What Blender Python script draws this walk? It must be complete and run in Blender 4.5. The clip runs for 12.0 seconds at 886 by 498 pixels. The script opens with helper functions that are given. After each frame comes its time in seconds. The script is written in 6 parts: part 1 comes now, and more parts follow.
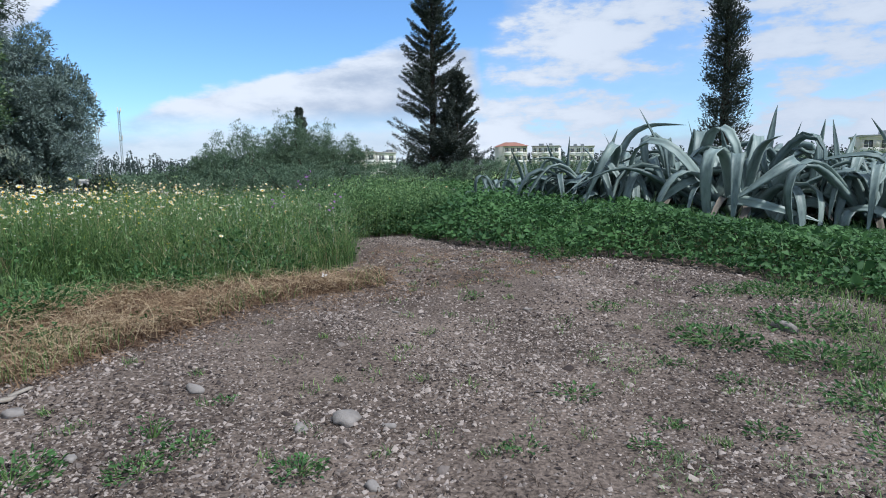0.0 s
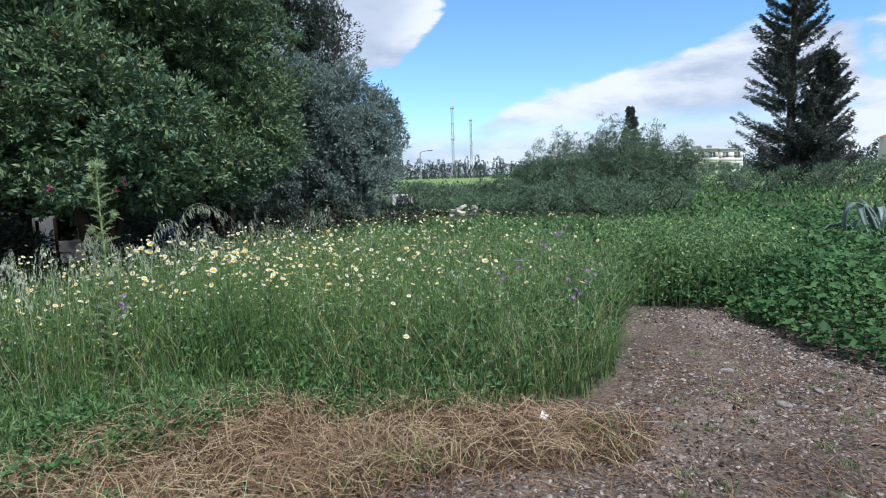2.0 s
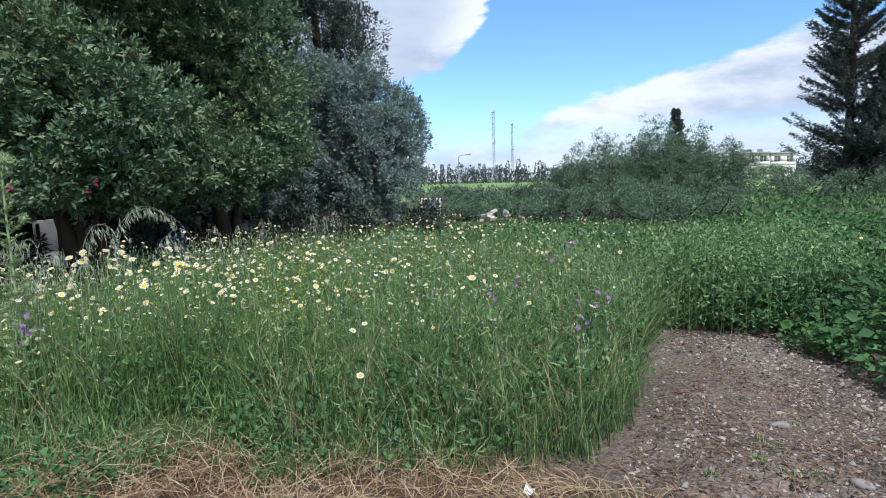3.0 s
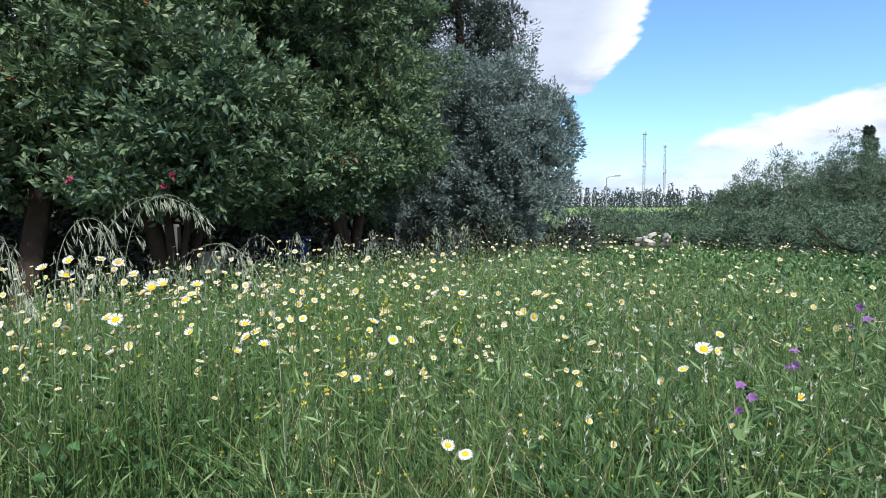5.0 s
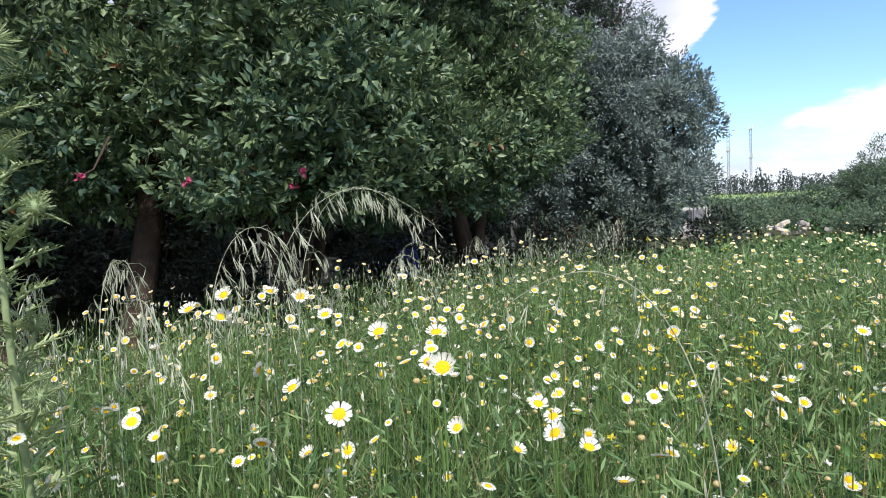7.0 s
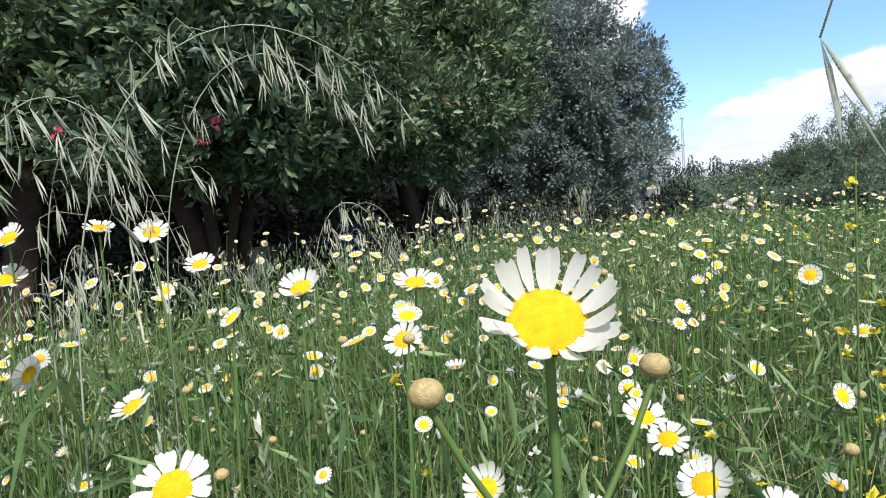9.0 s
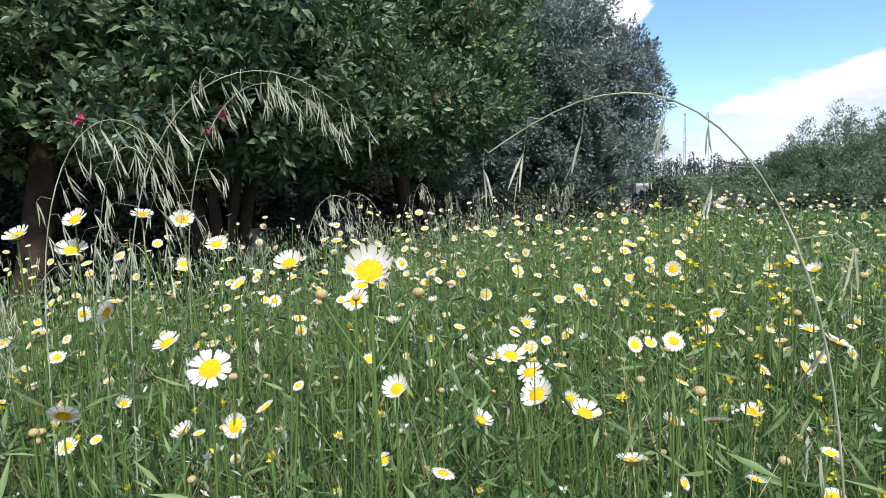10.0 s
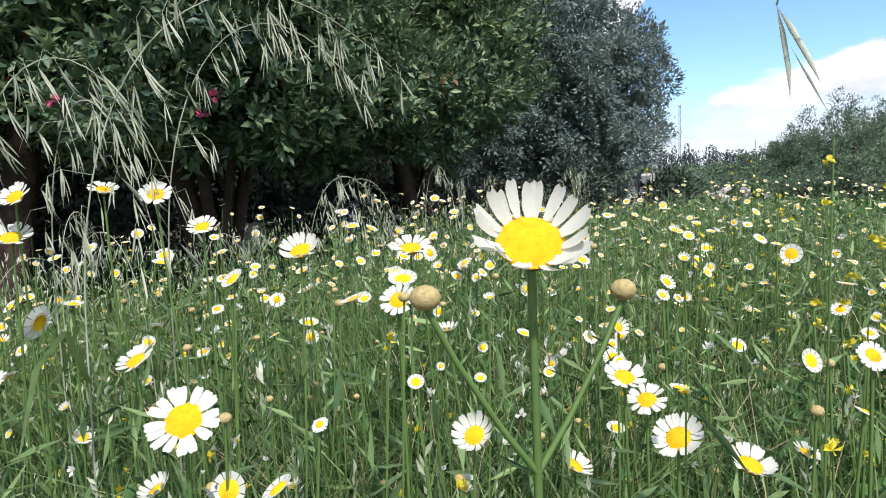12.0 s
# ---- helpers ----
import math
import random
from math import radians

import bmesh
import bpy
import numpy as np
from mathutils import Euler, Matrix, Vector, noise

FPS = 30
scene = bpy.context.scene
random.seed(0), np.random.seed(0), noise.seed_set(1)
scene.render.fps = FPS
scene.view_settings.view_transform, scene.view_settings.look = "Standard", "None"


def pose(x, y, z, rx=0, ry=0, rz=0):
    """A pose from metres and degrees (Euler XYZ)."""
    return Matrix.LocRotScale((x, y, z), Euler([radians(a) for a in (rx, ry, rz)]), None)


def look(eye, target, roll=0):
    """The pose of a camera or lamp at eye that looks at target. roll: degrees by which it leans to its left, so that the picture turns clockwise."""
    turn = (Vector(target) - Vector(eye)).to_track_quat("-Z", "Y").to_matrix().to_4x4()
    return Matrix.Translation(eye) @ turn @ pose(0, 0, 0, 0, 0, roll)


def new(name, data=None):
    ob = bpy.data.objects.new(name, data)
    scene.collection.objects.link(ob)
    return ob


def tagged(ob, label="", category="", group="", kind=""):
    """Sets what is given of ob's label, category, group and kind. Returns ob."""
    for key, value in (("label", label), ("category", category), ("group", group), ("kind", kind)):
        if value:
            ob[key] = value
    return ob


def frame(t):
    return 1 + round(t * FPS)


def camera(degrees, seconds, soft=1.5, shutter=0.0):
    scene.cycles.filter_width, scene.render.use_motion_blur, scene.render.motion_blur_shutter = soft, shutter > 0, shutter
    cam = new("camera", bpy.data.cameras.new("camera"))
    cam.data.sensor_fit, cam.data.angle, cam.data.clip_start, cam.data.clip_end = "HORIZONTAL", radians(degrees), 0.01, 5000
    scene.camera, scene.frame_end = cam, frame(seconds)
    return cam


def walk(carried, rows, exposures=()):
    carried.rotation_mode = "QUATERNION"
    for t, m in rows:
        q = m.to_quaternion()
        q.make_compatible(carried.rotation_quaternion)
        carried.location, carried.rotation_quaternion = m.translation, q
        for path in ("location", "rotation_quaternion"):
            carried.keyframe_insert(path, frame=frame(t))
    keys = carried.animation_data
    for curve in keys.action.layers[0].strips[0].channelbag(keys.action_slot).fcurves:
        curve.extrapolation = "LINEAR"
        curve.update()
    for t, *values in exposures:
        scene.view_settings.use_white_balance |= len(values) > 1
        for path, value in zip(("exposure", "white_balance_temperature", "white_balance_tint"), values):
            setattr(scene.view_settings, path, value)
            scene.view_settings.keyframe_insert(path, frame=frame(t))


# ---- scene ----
cam = camera(71.7, 12.0, soft=1.0)
METRES, EYE, TILT, LEAN, TURN = 9.0, 1.1, -7.4, 0.8, 0.0
ROWS = [
    (0.0, 0.0, 0.0, 0.0, 0.0, 0.0, 0.0),
    (0.5, 0.0002, 0.0777, 0.0151, 10.79, -0.85, -0.99),
    (1.0, -0.0021, 0.135, 0.066, 21.83, -1.24, -1.3),
    (1.5, 0.0023, 0.2032, 0.0807, 27.84, -1.28, -1.86),
    (2.0, 0.0172, 0.2729, 0.0903, 30.21, -0.86, -2.7),
    (2.5, 0.0159, 0.3289, 0.0952, 31.39, -0.66, -2.88),
    (4.5, -0.0922, 0.5377, 0.0991, 44.64, -0.49, -4.81),
    (5.0, -0.134, 0.5556, 0.0971, 47.13, 0.4, -5.69),
    (5.5, -0.1799, 0.5542, 0.0985, 53.85, -0.36, -6.38),
    (6.0, -0.2183, 0.5571, 0.0933, 55.66, 0.01, -6.12),
    (6.5, -0.2563, 0.5574, 0.0947, 56.58, 0.0, -5.17),
    (7.0, -0.2964, 0.5689, 0.095, 53.9, -0.31, -3.67),
    (9.0, -0.3729, 0.6187, 0.0752, 48.7, -0.64, -1.92),
    (9.5, -0.3566, 0.6114, 0.0753, 48.64, -1.19, -2.75),
    (10.0, -0.3352, 0.6006, 0.0772, 48.56, -1.81, -4.03),
    (10.5, -0.3254, 0.5945, 0.0791, 48.38, -2.18, -4.63),
    (11.0, -0.3439, 0.6041, 0.0786, 48.13, -2.22, -4.36),
    (11.5, -0.3648, 0.6139, 0.0742, 48.05, -2.33, -3.74),
    (12.0, -0.3701, 0.6161, 0.0729, 48.15, -2.3, -3.42),
]
walk(cam, [(t, pose(0, 0, EYE, TILT, LEAN, TURN) @ pose(METRES * x, METRES * y, METRES * z, 90 + pitch, roll, yaw)) for t, x, y, z, yaw, pitch, roll in ROWS],
     [(0.0, -0.08, 5750, 8), (1.5, 0.02, 5780, 9), (4.5, 0.22, 5900, 11), (6.0, 0.34, 6200, 14), (7.2, 0.36, 6250, 16), (9.0, 0.3, 6250, 16), (12.0, 0.3, 6250, 16)])

# ---------- sky, clouds and sun ----------
SUN_AZ, SUN_EL = 116.0, 55.0  # compass bearing from +y towards +x, height
world = bpy.data.worlds.new("world")
scene.world = world
world.use_nodes = True
WN, WL = world.node_tree.nodes, world.node_tree.links


def wmath(op, a, b=None, c=None):
    n = WN.new("ShaderNodeMath")
    n.operation = op
    for i, v in enumerate((a, b, c)):
        if v is None:
            continue
        if isinstance(v, (int, float)):
            n.inputs[i].default_value = v
        else:
            WL.new(v, n.inputs[i])
    return n.outputs[0]


def wramp(v, lo, hi, out_lo=0.0, out_hi=1.0):
    n = WN.new("ShaderNodeMapRange")
    n.interpolation_type = "SMOOTHSTEP"
    WL.new(v, n.inputs[0])
    for i, x in enumerate((lo, hi, out_lo, out_hi)):
        n.inputs[i + 1].default_value = x
    return n.outputs[0]


def wmix(fac, a, b):
    n = WN.new("ShaderNodeMix")
    n.data_type = "RGBA"
    WL.new(fac, n.inputs[0]) if not isinstance(fac, float) else None
    for i, v in ((6, a), (7, b)):
        if isinstance(v, tuple):
            n.inputs[i].default_value = v
        else:
            WL.new(v, n.inputs[i])
    return n.outputs[2]


def build_sky():
    tc = WN.new("ShaderNodeTexCoord")
    sep = WN.new("ShaderNodeSeparateXYZ")
    WL.new(tc.outputs["Generated"], sep.inputs[0])
    x, y, z = sep.outputs
    az = wmath("MULTIPLY", wmath("ARCTAN2", wmath("MULTIPLY", x, -1.0), y), 57.2958)
    el = wmath("MULTIPLY", wmath("ARCSINE", z), 57.2958)
    comb = WN.new("ShaderNodeCombineXYZ")
    WL.new(wmath("MULTIPLY", az, 0.055), comb.inputs[0])
    WL.new(wmath("MULTIPLY", el, 0.15), comb.inputs[1])

    def fbm(scale, detail, rough, seed):
        n = WN.new("ShaderNodeTexNoise")
        n.noise_dimensions = "4D"
        n.inputs["Scale"].default_value = scale
        n.inputs["Detail"].default_value = detail
        n.inputs["Roughness"].default_value = rough
        n.inputs["W"].default_value = seed
        WL.new(comb.outputs[0], n.inputs["Vector"])
        return wmath("SUBTRACT", n.outputs["Fac"], 0.5)

    big, fine = fbm(1.1, 6.0, 0.55, 3.1), fbm(3.4, 8.0, 0.6, 7.7)
    ragged = wmath("ADD", wmath("MULTIPLY", big, 7.0), wmath("MULTIPLY", fine, 4.5))
    # the long bank: its upper edge climbs towards the right
    edge = wmath("ADD", wmath("MULTIPLY", az, -0.27), 12.4)
    edge = wmath("MINIMUM", edge, 11.6)
    bank_depth = wmath("ADD", wmath("SUBTRACT", edge, el), wmath("MULTIPLY", ragged, 0.62))
    bank = wramp(bank_depth, -0.1, 0.8)
    bank = wmath("MULTIPLY", bank, wramp(wmath("ADD", az, wmath("MULTIPLY", fine, 9.0)), 28.5, 25.0))
    bank = wmath("MULTIPLY", bank, wramp(wmath("ADD", az, wmath("ADD", wmath("MULTIPLY", ragged, 0.5), wmath("MULTIPLY", el, -0.25))), -6.5, -5.0))
    bank = wmath("MULTIPLY", bank, wramp(wmath("ADD", el, wmath("MULTIPLY", ragged, 0.35)), 3.6, 5.6, 0.55, 1.0))
    # thin low cloud towards the horizon
    low = wramp(wmath("ADD", wmath("SUBTRACT", 4.6, el), wmath("MULTIPLY", ragged, 0.8)), -0.8, 2.4, 0.0, 0.85)
    # the wide overcast part ahead and to the right
    right = wramp(wmath("ADD", wmath("SUBTRACT", 1.0, az), wmath("ADD", wmath("MULTIPLY", el, -0.42), wmath("MULTIPLY", ragged, 0.8))), -0.6, 1.4)
    right = wmath("MULTIPLY", right, wramp(wmath("ADD", big, wmath("MULTIPLY", fine, 0.7)), -0.085, 0.03, 0.25, 1.0))
    # the heap over the tall trees
    heap_depth = wmath("ADD", wmath("SUBTRACT", wmath("ADD", az, wmath("MULTIPLY", el, 0.45)), 37.4), wmath("MULTIPLY", ragged, 1.0))
    heap = wramp(heap_depth, -0.4, 0.5)
    heap = wmath("MULTIPLY", heap, wramp(wmath("ADD", el, ragged), 8.4, 9.6))
    high = wramp(wmath("ADD", big, wmath("MULTIPLY", fine, 0.5)), 0.0, 0.16)
    high = wmath("MULTIPLY", high, wramp(el, 22.0, 34.0))
    cover = wmath("MAXIMUM", wmath("MAXIMUM", bank, low), wmath("MAXIMUM", wmath("MAXIMUM", right, heap), high))
    shade = wramp(wmath("ADD", wmath("MULTIPLY", big, 1.1), wmath("MULTIPLY", fine, 0.8)), -0.24, 0.14)
    shade = wmath("MULTIPLY", shade, wramp(az, -24.0, 2.0, 0.62, 1.0))
    shade = wmath("MULTIPLY", shade, wramp(heap_depth, 0.8, 5.0, 1.0, 0.3))
    shade = wmath("MULTIPLY", shade, wramp(wmath("SUBTRACT", bank_depth, wmath("MULTIPLY", wramp(az, 2.0, -4.0), 20.0)), 2.0, 6.0, 1.0, 0.62))
    cloud = wmix(shade, (0.50, 0.56, 0.67, 1), (0.91, 0.92, 0.95, 1))
    sky = WN.new("ShaderNodeTexSky")
    sky.sky_type = "NISHITA"
    sky.sun_disc = False
    sky.sun_elevation, sky.sun_rotation = radians(SUN_EL), radians(SUN_AZ)
    sky.air_density, sky.dust_density, sky.ozone_density = 1.0, 0.3, 2.0
    scaled = WN.new("ShaderNodeVectorMath")
    scaled.operation = "MULTIPLY"
    WL.new(sky.outputs[0], scaled.inputs[0])
    scaled.inputs[1].default_value = (0.124, 0.153, 0.184)
    col = wmix(cover, scaled.outputs[0], cloud)
    bg = WN["Background"]
    WL.new(col, bg.inputs[0])
    bg.inputs[1].default_value = 1.0


build_sky()
sun = new("sun", bpy.data.lights.new("sun", "SUN"))
sun.data.energy, sun.data.angle, sun.data.color = 4.4, radians(3.0), (1.0, 0.95, 0.87)
a, e = radians(SUN_AZ), radians(SUN_EL)
sun.matrix_basis = look((0, 0, 0), (-math.sin(a) * math.cos(e), -math.cos(a) * math.cos(e), -math.sin(e)))


# ---------- materials ----------
def material(name, base, second=None, rough=0.6, metal=0.0, scale=8.0, bump=0.0, per_island=0.0, per_object=0.0, sheer=0.0, spec=0.5, fine=60.0, coords="Object", grain=0.5, stretch=None):
    """A surface of two mixed tones (large stains, fine grain), with optional tone per leaf and light through it."""
    m = bpy.data.materials.new(name)
    m.use_nodes = True
    N, L = m.node_tree.nodes, m.node_tree.links
    p = N["Principled BSDF"]
    second = second or tuple(c * 0.7 for c in base)
    tc = N.new("ShaderNodeTexCoord")
    n1, n2 = N.new("ShaderNodeTexNoise"), N.new("ShaderNodeTexNoise")
    where = tc.outputs[coords]
    if stretch:
        mp = N.new("ShaderNodeMapping")
        mp.inputs["Scale"].default_value = stretch
        L.new(where, mp.inputs["Vector"])
        where = mp.outputs[0]
    for n, s in ((n1, scale), (n2, fine)):
        n.inputs["Scale"].default_value = s
        n.inputs["Detail"].default_value = 5.0
        L.new(where, n.inputs["Vector"])
    add = N.new("ShaderNodeMath")
    add.operation = "MULTIPLY_ADD"
    L.new(n2.outputs["Fac"], add.inputs[0])
    add.inputs[1].default_value = grain
    sub = N.new("ShaderNodeMath")
    sub.operation = "MULTIPLY_ADD"
    L.new(n1.outputs["Fac"], sub.inputs[0])
    sub.inputs[1].default_value, sub.inputs[2].default_value = 1.6, -0.3 - grain / 2
    L.new(sub.outputs[0], add.inputs[2])
    fac = add.outputs[0]
    for amount, node, out in ((per_island, "ShaderNodeNewGeometry", "Random Per Island"), (per_object, "ShaderNodeObjectInfo", "Random")):
        if amount:
            g = N.new(node)
            k = N.new("ShaderNodeMath")
            k.operation = "MULTIPLY_ADD"
            L.new(g.outputs[out], k.inputs[0])
            k.inputs[1].default_value = amount
            k2 = N.new("ShaderNodeMath")
            k2.operation = "SUBTRACT"
            L.new(fac, k2.inputs[0])
            k2.inputs[1].default_value = amount / 2
            L.new(k2.outputs[0], k.inputs[2])
            fac = k.outputs[0]
    mix = N.new("ShaderNodeMix")
    mix.data_type = "RGBA"
    L.new(fac, mix.inputs[0])
    mix.inputs[6].default_value = (*base, 1)
    mix.inputs[7].default_value = (*second, 1)
    L.new(mix.outputs[2], p.inputs["Base Color"])
    p.inputs["Roughness"].default_value = rough
    p.inputs["Metallic"].default_value = metal
    p.inputs["Specular IOR Level"].default_value = spec
    if bump:
        b = N.new("ShaderNodeBump")
        b.inputs["Strength"].default_value = bump
        b.inputs["Distance"].default_value = 0.015
        L.new(n2.outputs["Fac"], b.inputs["Height"])
        L.new(b.outputs[0], p.inputs["Normal"])
    if sheer:
        t = N.new("ShaderNodeBsdfTranslucent")
        L.new(mix.outputs[2], t.inputs[0])
        ms = N.new("ShaderNodeMixShader")
        ms.inputs[0].default_value = sheer
        L.new(p.outputs[0], ms.inputs[1])
        L.new(t.outputs[0], ms.inputs[2])
        L.new(ms.outputs[0], N["Material Output"].inputs[0])
    return m


M_GRAVEL = material("gravel_soil", (0.215, 0.167, 0.136), (0.05, 0.037, 0.03), 0.95, scale=1.3, bump=1.0, fine=50.0, spec=0.2, grain=2.6)
M_STONE = material("gravel_stone", (0.35, 0.295, 0.26), (0.04, 0.03, 0.027), 0.9, scale=1.1, bump=0.3, per_island=1.5, spec=0.25)
M_PALESTONE = material("pale_stone", (0.31, 0.28, 0.255), (0.17, 0.15, 0.135), 0.9, scale=9.0, bump=0.4, fine=60.0, spec=0.2)
M_SOIL = material("meadow_soil", (0.07, 0.08, 0.035), (0.04, 0.045, 0.022), 0.95, scale=1.5, bump=0.6, fine=30.0, spec=0.1)
M_FIELD = material("far_field", (0.24, 0.33, 0.11), (0.13, 0.20, 0.07), 0.95, scale=0.05, fine=0.6, spec=0.1)
M_GRASS = material("grass_blade", (0.25, 0.37, 0.125), (0.045, 0.10, 0.036), 0.45, scale=0.8, per_island=1.5, sheer=0.45, spec=0.3)
M_DRYGRASS = material("dry_grass", (0.325, 0.215, 0.13), (0.095, 0.055, 0.035), 0.7, scale=2.0, per_island=1.0, sheer=0.25, spec=0.2)
M_STRAW = material("pale_straw", (0.56, 0.45, 0.29), (0.36, 0.26, 0.15), 0.7, scale=3.0, per_island=0.8, sheer=0.2, spec=0.25)
M_HERB = material("herb_leaf", (0.25, 0.37, 0.145), (0.07, 0.14, 0.055), 0.55, scale=1.2, per_island=1.1, sheer=0.3, spec=0.3)
M_BRAMBLE = material("bramble_leaf", (0.10, 0.205, 0.065), (0.036, 0.088, 0.034), 0.6, scale=1.0, per_island=0.9, sheer=0.25, spec=0.2)
M_BAY = material("bay_leaf", (0.20, 0.275, 0.122), (0.048, 0.102, 0.073), 0.42, scale=0.5, per_island=0.9, sheer=0.25, spec=0.35)
M_WITHER = material("withered_leaf", (0.36, 0.16, 0.05), (0.17, 0.07, 0.03), 0.6, scale=3.0, per_island=0.9, sheer=0.2)
M_OLIVE = material("olive_leaf", (0.25, 0.315, 0.28), (0.145, 0.195, 0.18), 0.6, scale=0.9, per_island=0.7, sheer=0.22, spec=0.25)
M_DARKLEAF = material("dark_tree_leaf", (0.075, 0.10, 0.068), (0.034, 0.05, 0.04), 0.5, scale=0.7, per_island=0.9, sheer=0.15, spec=0.3)
M_CONIFER = material("conifer_spray", (0.098, 0.112, 0.09), (0.042, 0.053, 0.048), 0.65, scale=0.8, per_island=0.9, sheer=0.1, spec=0.2)
M_SHRUB = material("shrub_leaf", (0.175, 0.245, 0.15), (0.085, 0.135, 0.09), 0.6, scale=0.6, per_island=0.9, sheer=0.3, spec=0.2)
# bluish grey tones: the haze of the distance is put into this colour
M_FARTREE = material("far_woods", (0.075, 0.095, 0.09), (0.045, 0.06, 0.06), 0.8, scale=0.08, fine=1.0, per_island=0.8, spec=0.1)
M_BARK = material("bark", (0.085, 0.058, 0.043), (0.035, 0.027, 0.021), 0.9, scale=6.0, bump=0.8, fine=40.0, spec=0.2)
M_AGAVE = material("agave_leaf", (0.26, 0.325, 0.295), (0.075, 0.11, 0.11), 0.5, scale=1.6, bump=0.15, fine=7.0, per_object=0.7, spec=0.35, grain=1.1, stretch=(0.5, 5.0, 2.0))
M_AGAVE_DEAD = material("dead_agave_leaf", (0.21, 0.18, 0.14), (0.10, 0.085, 0.07), 0.8, scale=4.0, bump=0.3, per_object=0.5)
M_PETAL = material("daisy_petal", (0.77, 0.78, 0.72), (0.68, 0.70, 0.61), 0.6, scale=4.0, fine=12.0, sheer=0.35, spec=0.25)
M_DISC = material("daisy_disc", (0.86, 0.54, 0.010), (0.66, 0.36, 0.006), 0.85, scale=4.0, bump=0.4, fine=30.0, spec=0.15, grain=1.0)
M_STEM = material("green_stem", (0.13, 0.22, 0.06), (0.07, 0.13, 0.035), 0.5, scale=10.0, fine=200.0, spec=0.3)
M_BUD = material("daisy_bud", (0.62, 0.48, 0.22), (0.30, 0.25, 0.09), 0.5, scale=3.0, fine=14.0, bump=0.4, grain=1.2)
M_OAT = material("oat_spikelet", (0.74, 0.76, 0.62), (0.28, 0.34, 0.2), 0.5, scale=20.0, per_island=1.2, sheer=0.35, spec=0.3)
M_THISTLE = material("thistle_green", (0.38, 0.46, 0.23), (0.19, 0.27, 0.12), 0.6, scale=15.0, per_island=0.6, sheer=0.2)
M_PURPLE = material("mallow_petal", (0.38, 0.19, 0.44), (0.26, 0.12, 0.34), 0.6, scale=40.0, sheer=0.3)
M_PINK = material("pink_petal", (0.62, 0.10, 0.22), (0.42, 0.06, 0.14), 0.6, scale=40.0, sheer=0.3)
M_YELLOW = material("mustard_petal", (0.78, 0.70, 0.04), (0.6, 0.5, 0.03), 0.6, scale=40.0, sheer=0.3)
M_PLASTER = material("white_plaster", (0.74, 0.72, 0.68), (0.55, 0.53, 0.50), 0.85, scale=0.3, fine=4.0, spec=0.2)
M_OCHRE = material("ochre_plaster", (0.60, 0.56, 0.49), (0.48, 0.44, 0.38), 0.85, scale=0.3, fine=4.0, spec=0.2)
M_GLASS = material("window_glass", (0.13, 0.14, 0.15), (0.07, 0.075, 0.08), 0.15, scale=1.0)
M_RED = material("roof_tile", (0.36, 0.16, 0.10), (0.24, 0.11, 0.08), 0.85, scale=0.8, fine=8.0)
M_STEEL = material("galvanised_steel", (0.42, 0.43, 0.45), (0.30, 0.31, 0.32), 0.5, metal=0.6, scale=3.0)
M_CONCRETE = material("concrete", (0.45, 0.43, 0.40), (0.28, 0.27, 0.25), 0.9, scale=2.0, bump=0.3, fine=25.0)
M_BLUE = material("blue_plastic", (0.03, 0.06, 0.28), (0.02, 0.04, 0.18), 0.45, scale=3.0)
M_SPLINTER = material("weathered_wood", (0.42, 0.38, 0.33), (0.24, 0.20, 0.16), 0.85, scale=6.0, bump=0.4, fine=30.0, spec=0.2, stretch=(1.0, 12.0, 12.0))
M_PAPER = material("white_paper", (0.8, 0.8, 0.78), (0.7, 0.7, 0.68), 0.7, scale=20.0)


# ---------- mesh helpers ----------
rng = np.random.default_rng(7)


def mesh_of(name, verts, faces, mats, smooth=False, index=None):
    """A mesh from an array of points and arrays of triangles or quads."""
    me = bpy.data.meshes.new(name)
    verts = np.asarray(verts, dtype=np.float32)
    faces = [np.asarray(f, dtype=np.int32) for f in (faces if isinstance(faces, (list, tuple)) else [faces]) if len(f)]
    loops = np.concatenate([f.ravel() for f in faces])
    sizes = np.concatenate([np.full(len(f), f.shape[1], dtype=np.int32) for f in faces])
    starts = np.concatenate([[0], np.cumsum(sizes)[:-1]]).astype(np.int32)
    me.vertices.add(len(verts))
    me.vertices.foreach_set("co", verts.ravel())
    me.loops.add(len(loops))
    me.loops.foreach_set("vertex_index", loops)
    me.polygons.add(len(sizes))
    me.polygons.foreach_set("loop_start", starts)
    me.polygons.foreach_set("loop_total", sizes)
    for m in (mats if isinstance(mats, (list, tuple)) else [mats]):
        me.materials.append(m)
    if index is not None:
        me.polygons.foreach_set("material_index", np.asarray(index, dtype=np.int32))
    if smooth:
        me.polygons.foreach_set("use_smooth", np.ones(len(sizes), dtype=bool))
    me.update()
    me.validate()
    return me


def part(name, me, parent=None, label="", m=None):
    """Links a mesh (or a bmesh with its material) as one object under a thing or a part."""
    ob = new(name, me)
    if parent is not None:
        ob.parent = parent
    if m is not None:
        ob.matrix_basis = m
    return tagged(ob, label)


def thing(name, at, label, category, group="", kind="", turn=0.0):
    ob = new(name)
    ob.empty_display_size = 0.1
    ob.matrix_basis = pose(*at, 0, 0, turn)
    return tagged(ob, label, category, group, kind)


def unit(v):
    return v / np.maximum(np.linalg.norm(v, axis=-1, keepdims=True), 1e-9)


